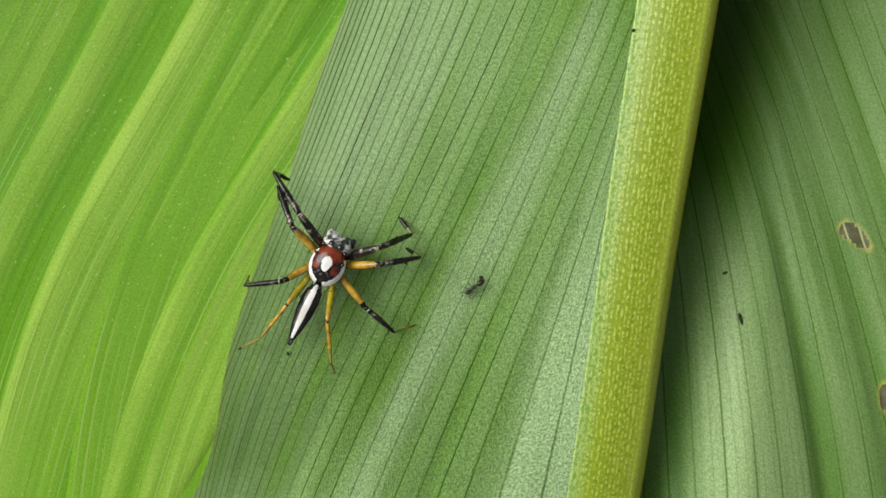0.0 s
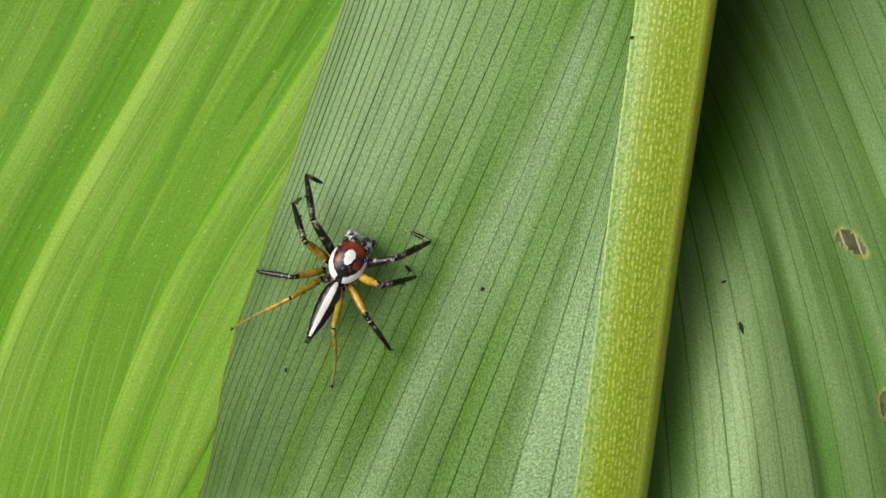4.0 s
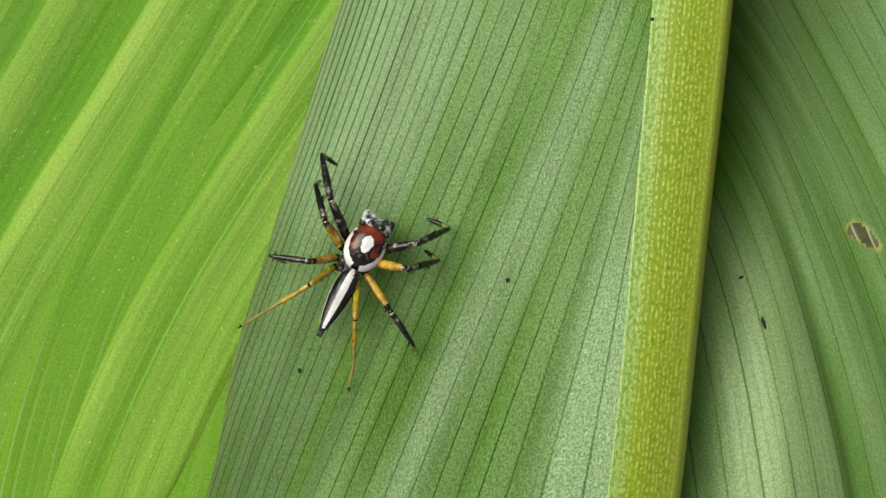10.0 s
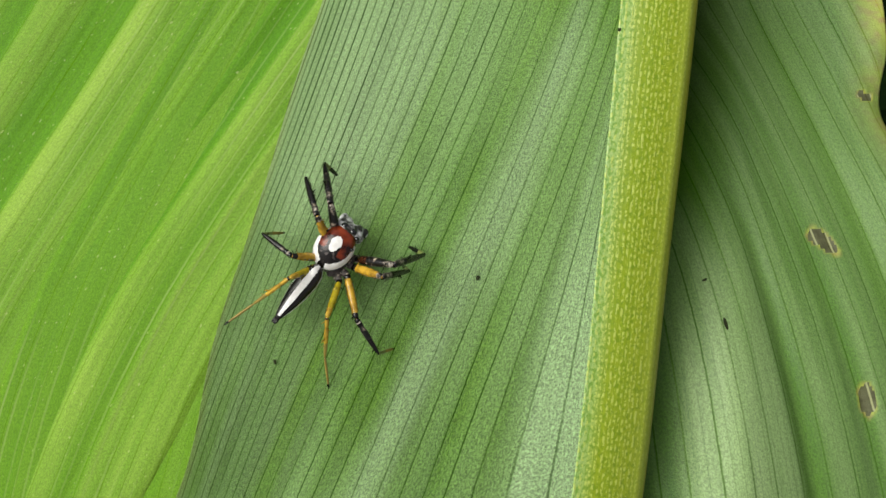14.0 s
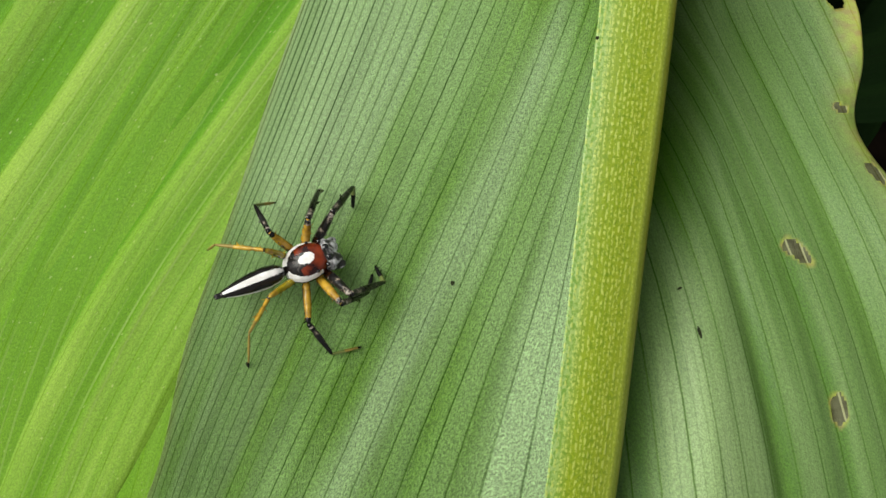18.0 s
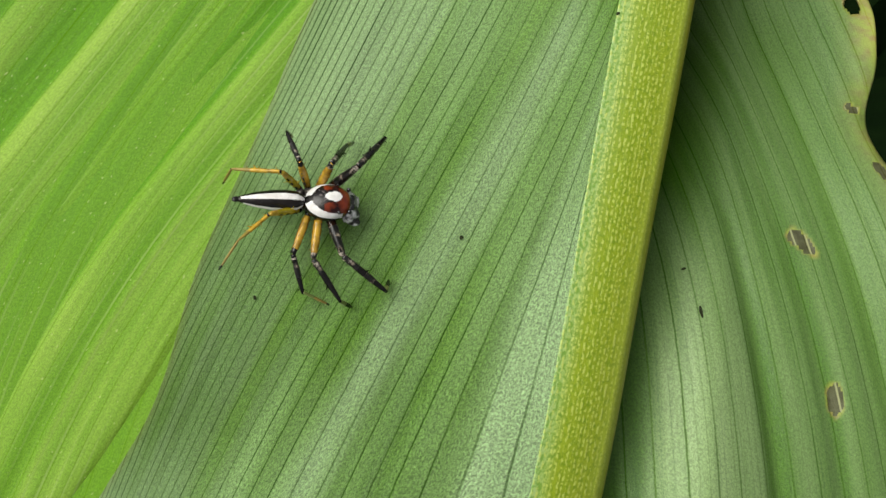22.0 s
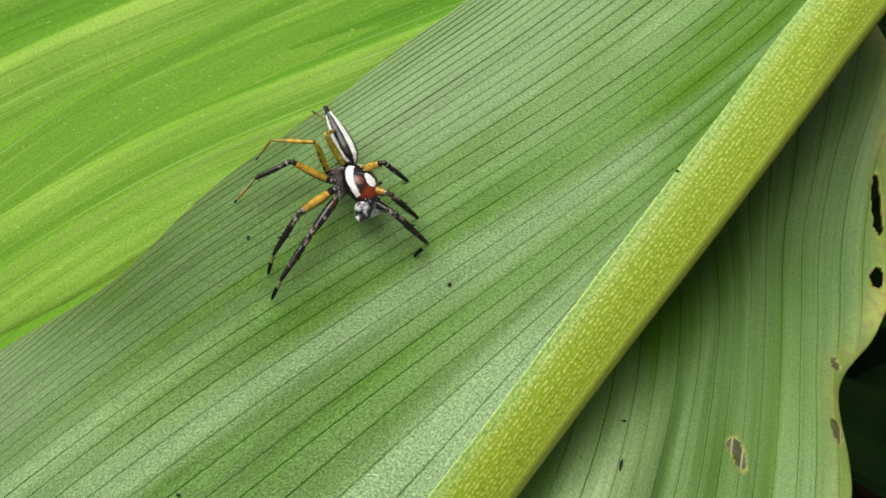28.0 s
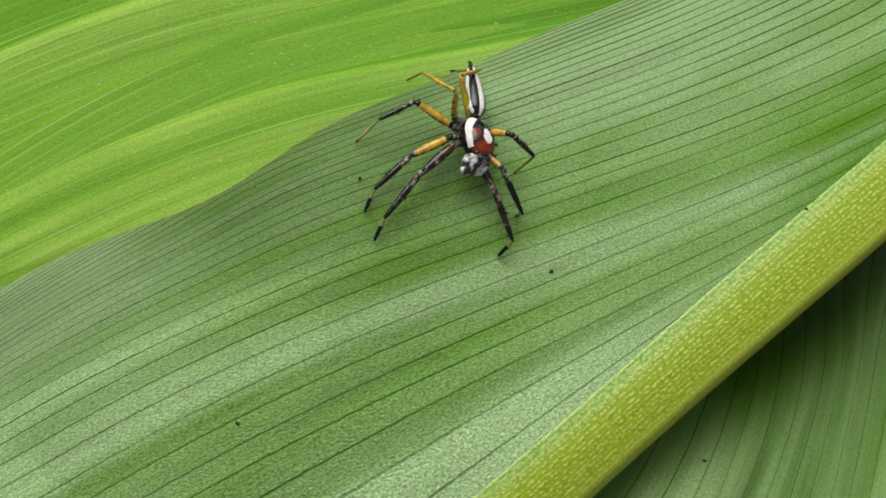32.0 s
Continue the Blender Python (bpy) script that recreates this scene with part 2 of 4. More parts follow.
M_GREY = plain("silver_hair", (0.03, 0.028, 0.028), (0.80, 0.80, 0.81), 0.45, 1500.0, 0.4, 0.9, cut=(0.47, 0.61))
M_ORANGE = plain("orange_cuticle", (0.10, 0.040, 0.004), (0.60, 0.36, 0.035), 0.20, 1500.0, 0.5, 0.4, cut=(0.30, 0.56))
M_GOLD = plain("golden_cuticle", (0.13, 0.065, 0.004), (0.58, 0.37, 0.04), 0.20, 1500.0, 0.5, 0.4, cut=(0.30, 0.56))
M_YELLOW = plain("yellow_cuticle", (0.13, 0.10, 0.004), (0.46, 0.37, 0.014), 0.22, 1500.0, 0.5, 0.4, cut=(0.30, 0.56))
M_CLEAR = plain("translucent_green_amber", (0.10, 0.15, 0.03), (0.24, 0.27, 0.08), 0.35, 700.0, 0.4, 0.2)
M_BROWN = plain("dark_brown_leg", (0.008, 0.004, 0.003), (0.075, 0.024, 0.009), 0.24, 1500.0, 0.5, 0.5)
M_SCALE = plain("white_leg_scales", (0.02, 0.014, 0.011), (0.50, 0.44, 0.37), 0.40, 2600.0, 0.4, 0.5, cut=(0.44, 0.58))
M_PALE = plain("pale_amber_cuticle", (0.20, 0.15, 0.025), (0.36, 0.27, 0.06), 0.4, 700.0, 0.4, 0.2)
M_SPECK = plain("speckled_leg", (0.006, 0.005, 0.005), (0.42, 0.34, 0.26), 0.28, 2600.0, 0.5, 0.5, cut=(0.54, 0.68))
M_EYE = plain("eye_glass_black", (0.004, 0.004, 0.005), (0.008, 0.008, 0.01), 0.05, 100.0, 0.9)
M_GREYTOP = plain("grey_scales_and_sheen", (0.035, 0.028, 0.026), (0.12, 0.10, 0.095), 0.45, 1500.0, 0.4, 0.6)
M_FRASS = plain("dark_speck", (0.012, 0.016, 0.006), (0.05, 0.06, 0.02), 0.8, 900.0, 0.2)
M_ANT = plain("ant_brown", (0.004, 0.003, 0.002), (0.018, 0.010, 0.006), 0.3, 900.0, 0.5)


# ---- helpers for shapes ----
def at(x, y, z):
    return Vector((x * CM, y * CM, LIFT + z * CM))


def part(name, data, materials, parent=None, label=""):
    """Links a mesh, or a bmesh, as one object under its thing."""
    if isinstance(data, bmesh.types.BMesh):
        mesh = bpy.data.meshes.new(name)
        data.to_mesh(mesh)
        data.free()
        data = mesh
    for m in materials if isinstance(materials, (list, tuple)) else [materials]:
        data.materials.append(m)
    rim = data.attributes.get("rim")
    for p in data.polygons:
        p.use_smooth = not (rim and rim.data[p.index].value)
    ob = new(name, data)
    if parent:
        ob.parent = parent
    return tagged(ob, label)


def table(rows, y):
    """The broken line through rows (y, x), in rising or falling order of y."""
    if rows[0][0] > rows[-1][0]:
        rows = rows[::-1]
    if y <= rows[0][0]:
        return rows[0][1]
    for (y0, x0), (y1, x1) in zip(rows, rows[1:]):
        if y < y1:
            return x0 + (x1 - x0) * (y - y0) / (y1 - y0)
    return rows[-1][1]


def smooth_table(rows, width=0.35):
    """The broken line of the rows as a smooth function."""
    known = {}

    def value(y):
        if y not in known:
            known[y] = sum(table(rows, y + d * width) for d in (-1.5, -1, -0.5, 0, 0.5, 1, 1.5)) / 7
        return known[y]
    return value


def sheet(name, place, uv, nu, nv, thick, wither=None, gone=None, film=None, paleness=None, crowd=None):
    """A leaf blade with two faces and a rim: place(s, r) in centimetres for s, r in 0..1; uv(s, r, x, y) across and along the veins."""
    top = np.array([[place(i / nu, j / nv) for i in range(nu + 1)] for j in range(nv + 1)])
    du, dv = np.gradient(top, axis=1), np.gradient(top, axis=0)
    nor = np.cross(du, dv)
    nor /= np.linalg.norm(nor, axis=2, keepdims=True) + 1e-12
    taper = np.minimum(1.0, np.minimum(np.arange(nu + 1), nu - np.arange(nu + 1)) / 3.0)[None, :, None] * 0.75 + 0.25
    low = top - nor * thick * taper
    both = np.concatenate([top.reshape(-1, 3), low.reshape(-1, 3)]) * CM + (0, 0, LIFT)
    n1, off = nu + 1, (nu + 1) * (nv + 1)
    keep = np.ones((nv, nu), bool)
    if gone is not None:
        mid = (top[:-1, :-1] + top[1:, 1:]) / 2
        for j in range(nv):
            for i in range(nu):
                keep[j, i] = not gone(mid[j, i, 0], mid[j, i, 1], i)
    faces = []
    for j in range(nv):
        for i in range(nu):
            if not keep[j, i]:
                continue
            a = j * n1 + i
            b, c, d = a + 1, a + n1 + 1, a + n1
            faces.append((a, b, c, d))
            faces.append((a + off, d + off, c + off, b + off))
            if i == 0 or not keep[j, i - 1]:
                faces.append((a, d, d + off, a + off))
            if i == nu - 1 or not keep[j, i + 1]:
                faces.append((c, b, b + off, c + off))
            if j == 0 or not keep[j - 1, i]:
                faces.append((b, a, a + off, b + off))
            if j == nv - 1 or not keep[j + 1, i]:
                faces.append((d, c, c + off, d + off))
    mesh = bpy.data.meshes.new(name)
    mesh.from_pydata(both.tolist(), [], faces)
    cut = mesh.attributes.new("rim", "BOOLEAN", "FACE")
    cut.data.foreach_set("value", [abs(f[0] - f[2]) >= off // 2 and (f[0] < off) != (f[2] < off) for f in faces])
    co = [uv(i / nu, j / nv, *top[j, i, :2]) for j in range(nv + 1) for i in range(nu + 1)] * 2
    layer = mesh.uv_layers.new(name="veins")
    index = np.zeros(len(mesh.loops), np.int32)
    mesh.loops.foreach_get("vertex_index", index)
    layer.data.foreach_set("uv", np.array(co, np.float32)[index].ravel())
    if wither is not None:
        w = [wither(*top[j, i, :2]) for j in range(nv + 1) for i in range(nu + 1)] * 2
        mesh.attributes.new("wither", "FLOAT", "POINT").data.foreach_set("value", w)
    if paleness is not None:
        w = [paleness(i / nu, j / nv, *top[j, i, :2]) for j in range(nv + 1) for i in range(nu + 1)] * 2
        mesh.attributes.new("paleness", "FLOAT", "POINT").data.foreach_set("value", w)
    if crowd is not None:
        w = [crowd(*top[j, i, :2]) for j in range(nv + 1) for i in range(nu + 1)] * 2
        mesh.attributes.new("crowd", "FLOAT", "POINT").data.foreach_set("value", w)
    if film is not None:
        w = [film(*top[j, i, :2]) for j in range(nv + 1) for i in range(nu + 1)] * 2
        mesh.attributes.new("film", "FLOAT", "POINT").data.foreach_set("value", w)
    return mesh


# ---- ground ----
bm = bmesh.new()
ring = [[bm.verts.new((r * math.cos(a), r * math.sin(a), (0.006 * noise.noise(Vector((r * 9 * math.cos(a), r * 9 * math.sin(a), 0))) if r < 2 else 0)))
         for a in np.linspace(0, 2 * math.pi, 48, endpoint=False)] for r in (0.02, 0.06, 0.12, 0.2, 0.3, 0.45, 0.7, 1.2, 3, 12, 60, 400)]
bm.faces.new(ring[0])
for a, b in zip(ring, ring[1:]):
    for i in range(48):
        bm.faces.new((a[i], b[i], b[(i + 1) % 48], a[(i + 1) % 48]))
ground = part("ground", bm, M_SOIL)
tagged(ground, "dark soil under the plants, shade put into its colour", "ground", kind="structure")


# ---- the leaf on which the spider stands ----
def z_mid(x, y):
    yy = max(-4.0, min(4.5, y))
    xx = max(-3.0, min(2.0, x))
    d = max(0.0, -1.9 - y)
    k = max(0.0, min(1.0, (-0.9 - y) / 1.4))
    f = max(0.0, -0.6 - x)
    turn = 0.34 * k * k * (3 - 2 * k) * f * f / (f + 0.35)
    return 0.108 - turn - 0.109 * xx + 0.048 * yy + 0.024 * xx * xx + 0.044 * xx * max(-2.2, yy) - 0.032 * yy * yy - 0.05 * max(0, y - 4.5) ** 1.5 - 0.09 * d * d / (1 + 0.3 * d)


MID_EDGE = smooth_table([(11, 2.6), (9, 1.0), (7, 0.0), (5, -0.62), (3.4, -1.05), (2.28, -1.35), (1.65, -1.54), (1.0, -1.69), (0.42, -1.84), (0.0, -1.95), (-0.46, -2.11), (-0.97, -2.18),
                         (-1.5, -2.27), (-1.8, -2.40), (-2.45, -2.79), (-2.83, -2.91), (-3.22, -3.10), (-5, -3.45), (-7, -3.2), (-9, -2.2), (-11, -0.6)], 0.25)
RIB_LEFT = smooth_table([(11, 2.75), (9, 2.35), (6.5, 1.98), (4.86, 1.69), (3.25, 1.46), (2.3, 1.36), (1.5, 1.22), (0.3, 1.12), (-0.63, 1.03), (-1.56, 0.945), (-2.2, 0.87), (-4, 0.65),
                          (-7, 0.25), (-9, -0.1), (-11, -0.45)], 0.7)
RIB_RIGHT = smooth_table([(11, 3.0), (9, 2.88), (6.5, 2.66), (5.25, 2.45), (3.28, 2.12), (2.4, 2.0), (1.73, 1.90), (0.82, 1.78), (0.38, 1.73), (-0.03, 1.67), (-0.44, 1.63), (-1.1, 1.59),
                           (-1.98, 1.52), (-4, 1.25), (-7, 0.75), (-9, 0.25), (-11, -0.3)], 0.6)
VEIN_LEAN = [(0, 0.33), (0.18, 0.39), (0.38, 0.45), (0.56, 0.44), (0.77, 0.39), (0.88, 0.31), (0.95, 0.19), (1.0, 0.13), (1.2, 0.10)]


def vein_mid(x, y):
    """Which vein, 0 at the margin and 1 at the midrib, runs through a place."""
    far = 6.5 * math.tanh(y / 6.5) if y > 0 else 6 * math.tanh(y / 6)
    lo, hi = -0.5, 1.5
    for _ in range(16):
        w = (lo + hi) / 2
        if -2.0 + 3.12 * w + table(VEIN_LEAN, w) * far < x:
            lo = w
        else:
            hi = w
    return w


MARGIN_CURL = [(-6, 0.14), (-2.8, 0.12), (-1.9, 0.05), (-0.6, 0.04), (0.2, 0.08), (1.0, 0.20), (3, 0.25), (6, 0.2)]


def place_mid(s, r):
    y = -11 + 22 * r
    a, b = MID_EDGE(y), RIB_LEFT(y) + 0.04
    x = a + (b - a) * (s ** 1.15)
    w = vein_mid(x, y)
    pleat = 0.028 * noise.noise(Vector((w * 7.0, y * 0.12, 1.7))) + 0.012 * noise.noise(Vector((w * 19.0, y * 0.16, 6.1)))
    pleat += 0.05 * noise.noise(Vector((x * 0.7, y * 0.5, 3.3)))
    d = x - a
    curl = -table(MARGIN_CURL, y) * math.exp(-d / 0.28)
    return x, y, z_mid(x, y) + pleat * max(0.0, min(1.0, d / 0.25, (b - 0.1 - x) / 0.4)) + curl


def vein_uv(s, r, x, y):
    w = vein_mid(x, y)
    return 3.12 * w + 3.8 * (1 - math.exp(-max(0.0, w + 0.1) / 0.19)), y


# how pale each vein is (0 margin, 1 midrib), by the place along the leaf: waxy tone with sheen painted in
SHEEN_MID = [
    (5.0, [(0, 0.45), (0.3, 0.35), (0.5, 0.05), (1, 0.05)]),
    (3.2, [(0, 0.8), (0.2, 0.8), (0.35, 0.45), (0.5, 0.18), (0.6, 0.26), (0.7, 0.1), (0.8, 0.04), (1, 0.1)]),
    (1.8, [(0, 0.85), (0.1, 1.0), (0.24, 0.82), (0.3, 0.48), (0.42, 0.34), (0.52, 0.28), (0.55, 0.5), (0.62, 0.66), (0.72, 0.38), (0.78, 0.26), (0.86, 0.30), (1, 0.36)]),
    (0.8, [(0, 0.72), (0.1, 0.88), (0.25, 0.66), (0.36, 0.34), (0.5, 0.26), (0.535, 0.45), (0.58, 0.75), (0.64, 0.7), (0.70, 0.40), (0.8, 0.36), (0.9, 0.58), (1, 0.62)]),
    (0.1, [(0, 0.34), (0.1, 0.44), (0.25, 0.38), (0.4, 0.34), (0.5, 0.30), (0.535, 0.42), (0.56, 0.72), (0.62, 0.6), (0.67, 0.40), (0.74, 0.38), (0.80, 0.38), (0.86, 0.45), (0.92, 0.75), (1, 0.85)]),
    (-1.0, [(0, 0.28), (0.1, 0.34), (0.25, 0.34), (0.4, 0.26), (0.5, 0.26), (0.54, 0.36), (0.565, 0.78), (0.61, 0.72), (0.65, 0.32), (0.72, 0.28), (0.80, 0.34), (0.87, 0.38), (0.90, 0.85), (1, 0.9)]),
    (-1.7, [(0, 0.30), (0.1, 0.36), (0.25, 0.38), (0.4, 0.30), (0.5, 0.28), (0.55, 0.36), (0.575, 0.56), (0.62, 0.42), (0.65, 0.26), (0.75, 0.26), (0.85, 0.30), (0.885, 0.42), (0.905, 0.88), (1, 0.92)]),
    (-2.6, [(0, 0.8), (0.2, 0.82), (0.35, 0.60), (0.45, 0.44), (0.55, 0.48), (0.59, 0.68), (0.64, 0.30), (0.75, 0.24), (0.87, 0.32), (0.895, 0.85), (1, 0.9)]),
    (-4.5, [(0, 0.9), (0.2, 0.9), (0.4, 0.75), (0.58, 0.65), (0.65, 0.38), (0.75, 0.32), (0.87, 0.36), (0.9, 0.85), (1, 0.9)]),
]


def sheen_mid(s, r, x, y):
    """Waxy tone and painted sheen in one: pale streaks along the veins."""
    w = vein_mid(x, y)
    k = table([(q, table(row, w)) for q, row in SHEEN_MID], y)
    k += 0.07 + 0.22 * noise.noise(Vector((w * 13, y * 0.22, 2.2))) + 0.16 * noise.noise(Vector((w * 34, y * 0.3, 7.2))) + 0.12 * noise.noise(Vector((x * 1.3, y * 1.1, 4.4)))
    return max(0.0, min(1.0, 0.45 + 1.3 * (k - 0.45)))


leaf = new("leaf")
tagged(leaf, "pale green strap leaf with fine parallel veins", "leaf", "leaves of the plant")
mesh = sheet("blade", place_mid, vein_uv, 190, 300, 0.03, lambda x, y: 0.2 * max(0.0, 1 - (x - MID_EDGE(y)) / 0.06), paleness=sheen_mid, crowd=lambda x, y: 1 + (3.0 + 2.4 * max(0.0, min(1.0, y - 0.2))) * math.exp(-max(0.0, vein_mid(x, y) + 0.1) / 0.19))
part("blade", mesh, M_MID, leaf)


def place_rib(s, r):
    y = -11 + 22 * r
    a, b = RIB_LEFT(y) - 0.07, RIB_RIGHT(y)
    x = a + (b - a) * s
    hump = 0.042 * math.sin(math.pi * min(1, s * 1.02) ** 0.9) ** 1.6
    fall = -0.09 * max(0.0, (s - 0.84) / 0.16) ** 2.0
    groove = 0.0008 * math.sin(s * 46)
    return x, y, z_mid(x, y) + 0.002 + hump + fall + groove


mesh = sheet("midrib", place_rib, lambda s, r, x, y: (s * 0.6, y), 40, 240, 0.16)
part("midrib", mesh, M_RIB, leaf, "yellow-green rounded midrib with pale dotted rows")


# ---- the bright pleated leaf behind it ----
SWEEP = smooth_table([(8, 6.4), (5, 4.6), (2.9, 3.05), (2.0, 2.42), (1.0, 1.68), (0.0, 0.98), (-1.0, 0.42), (-2.4, -0.10), (-4, -0.6), (-7, -1.4), (-9, -1.8)], 0.9)


def z_left(x, y):
    return -1.34 + 0.22 * max(-7.5, x) + 0.13 * max(-4, min(5, y))


# across the leaf: the height of the pleats, and their painted light: ridges pale with sheen, troughs deep
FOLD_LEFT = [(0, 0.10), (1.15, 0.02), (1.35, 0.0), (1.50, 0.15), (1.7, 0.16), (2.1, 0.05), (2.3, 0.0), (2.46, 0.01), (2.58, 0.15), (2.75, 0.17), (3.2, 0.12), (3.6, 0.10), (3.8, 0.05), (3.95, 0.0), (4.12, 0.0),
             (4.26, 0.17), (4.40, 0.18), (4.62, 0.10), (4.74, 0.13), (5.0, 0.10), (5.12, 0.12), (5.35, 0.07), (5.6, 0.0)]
SHADING_LEFT = [(0, 0.3), (1.1, 0.45), (1.2, 0.1), (1.42, 0.05), (1.52, 0.85), (1.75, 0.7), (1.95, 0.3), (2.10, 0.0), (2.47, 0.0), (2.53, 1.0), (2.75, 0.75), (3.0, 0.35), (3.12, 0.5), (3.3, 0.3), (3.5, 0.35), (3.68, 0.12), (3.8, 0.0),
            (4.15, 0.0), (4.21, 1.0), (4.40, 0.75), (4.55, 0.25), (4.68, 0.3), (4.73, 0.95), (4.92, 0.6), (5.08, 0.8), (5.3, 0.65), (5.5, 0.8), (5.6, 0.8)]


def across_left(s, y):
    """How far from the leaf's other side; the free margin draws back towards the tip."""
    return s * (5.58 + 0.24 * max(-4.0, min(0.0, y + 1.3)))


def pleat_at(rows, p, near):
    return (table(rows, p - near) + 2 * table(rows, p) + table(rows, p + near)) / 4


def place_left(s, r):
    y = -8 + 16 * r
    p = across_left(s, y)
    x = -8.5 + p + SWEEP(y) * (0.86 + 0.026 * min(p, 5.4))
    lim = RIB_LEFT(y) - 0.25
    if x > lim - 1:
        x = lim - math.exp(lim - 1 - x)
    q = p + 0.05 * noise.noise(Vector((p * 0.8, y * 0.5, 2.5)))
    fold = (0.32 + 0.2 * noise.noise(Vector((p * 0.9, y * 0.3, 6.5)))) * pleat_at(FOLD_LEFT, q, 0.03)
    fold += 0.014 * noise.noise(Vector((p * 6.0, y * 0.2, 4.5))) + 0.006 * noise.noise(Vector((p * 15.0, y * 0.25, 8.5)))
    fold -= 0.075 * math.exp(-(across_left(1, y) - p) / 0.09) + 0.15 * max(0.0, y - 5) ** 1.3
    return x, y, z_left(x, y) - 0.05 + fold + 0.25 * noise.noise(Vector((x * 0.25, y * 0.25, 9.0)))


def shading_left(s, r, x, y):
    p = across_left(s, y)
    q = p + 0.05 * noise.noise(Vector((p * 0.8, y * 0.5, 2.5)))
    k = pleat_at(SHADING_LEFT, q, 0.02)
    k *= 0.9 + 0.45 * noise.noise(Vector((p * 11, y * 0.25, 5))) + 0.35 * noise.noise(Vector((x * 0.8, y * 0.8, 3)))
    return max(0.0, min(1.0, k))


bright = new("leaf")
tagged(bright, "bright yellow-green pleated leaf behind the front leaf", "leaf", "leaves of the plant")
part("blade", sheet("blade", place_left, lambda s, r, x, y: (across_left(s, y), y), 420, 160, 0.03, paleness=shading_left), M_LEFT, bright)

# ---- a lower leaf, seen in the gap between the two ----
def z_low(x, y):
    return z_left(x, y) - 0.085 + 0.25 * noise.noise(Vector((x * 0.25, y * 0.25, 9.0)))


def place_low(s, r):
    y = -8.5 + 16 * r
    mid = -2.6 + SWEEP(y) * 0.7
    half = 2.3 * math.sin(math.pi * (0.04 + 0.92 * r)) ** 0.5
    x = mid + (2 * s - 1) * half
    return x, y, z_low(x, y) + 0.12 * abs(2 * s - 1) * half * 0.3 + 0.03 * noise.noise(Vector((s * 14, y * 0.15, 3.5)))


under = new("leaf")
tagged(under, "deeper green leaf in shade under the pleated leaf", "leaf", "leaves of the plant")
part("blade", sheet("blade", place_low, lambda s, r, x, y: (s * 4.6, y), 70, 90, 0.03, paleness=lambda s, r, x, y: 0.25 + 0.3 * noise.noise(Vector((s * 20, y * 0.3, 1)))), M_LEFT, under)

# ---- the holed leaf with a wavy margin ----
RIGHT_EDGE = smooth_table([(11, 1.9), (9, 2.6), (7.5, 3.25), (6.59, 3.58), (5.35, 3.92), (4.18, 4.22), (3.08, 4.41), (2.43, 4.40), (2.2, 4.33), (1.88, 4.27), (1.72, 4.29), (1.46, 4.37),
                           (1.2, 4.49), (0.73, 4.65), (0.2, 4.71), (-0.29, 4.74), (-0.81, 4.77), (-1.32, 4.87), (-2.5, 5.05), (-4, 5.1), (-6, 4.4), (-8, 3.4), (-10, 2.2)], 0.10)


def z_right(x, y):
    yy = 2.4 + 1.2 * math.tanh((y - 2.4) / 1.2) if y > 2.4 else y if y > -1.2 else -1.2 + 1.0 * math.tanh((y + 1.2) / 1.0)
    xx = max(1.4, min(5.2, x))
    z = 0.725 - 0.8535 * xx - 0.5325 * yy + 0.126 * xx * xx + 0.1174 * xx * yy - 0.0541 * yy * yy
    low = -0.40
    z = 0.5 * (z + low - math.sqrt((z - low) ** 2 + 0.02))
    k = max(0.0, min(1.0, (RIB_RIGHT(y) + 1.0 - x) / 1.1))
    z -= (0.95 + 0.15 * max(-1.0, min(2.5, y))) * k ** 1.7
    return z - 0.08 * max(0, abs(y) - 4.0) ** 1.3


# eaten places: x, y, half length, half width, turn in degrees, whether a dry film is left in them
HOLES = [(3.48, 0.48, 0.17, 0.075, -40, 1), (3.79, -1.03, 0.15, 0.075, -80, 1), (4.03, 4.22, 0.45, 0.062, -74, 0), (4.22, 3.25, 0.15, 0.06, -82, 0),
         (4.14, 2.0, 0.085, 0.045, -20, 1), (4.33, 1.28, 0.13, 0.055, -62, 1), (4.56, -2.22, 0.12, 0.09, -20, 1), (4.86, -2.16, 0.14, 0.11, 20, 1)]


def hole_at(x, y):
    best = 9.0
    for hx, hy, ha, hb, turn, _ in HOLES:
        c, s = math.cos(radians(turn)), math.sin(radians(turn))
        u, v = (x - hx) * c + (y - hy) * s, -(x - hx) * s + (y - hy) * c
        d = math.hypot(u / ha, v / hb) - 1 + 0.35 * noise.noise(Vector((x * 9, y * 9, 2.0)))
        best = min(best, d)
    return best


def eaten(x, y, column, film=0):
    for hx, hy, ha, hb, turn, dry in HOLES:
        if dry == film and abs(x - hx) < 0.6 and abs(y - hy) < 0.6 and hole_at(x, y) < 0:
            return True
    return False


RIGHT_LEAN = [(0.5, 0.03), (2.0, 0.07), (2.6, 0.17), (3.5, 0.28), (4.4, 0.30), (6.5, 0.30)]


def vein_right(x, y):
    """Where the vein through a place crosses y = 0; the veins fan out to the margin on their way down."""
    down = -4.5 * math.tanh(y / 4.5)
    lo, hi = -1.0, 8.0
    for _ in range(16):
        w = (lo + hi) / 2
        if w + table(RIGHT_LEAN, w) * down < x:
            lo = w
        else:
            hi = w
    return w


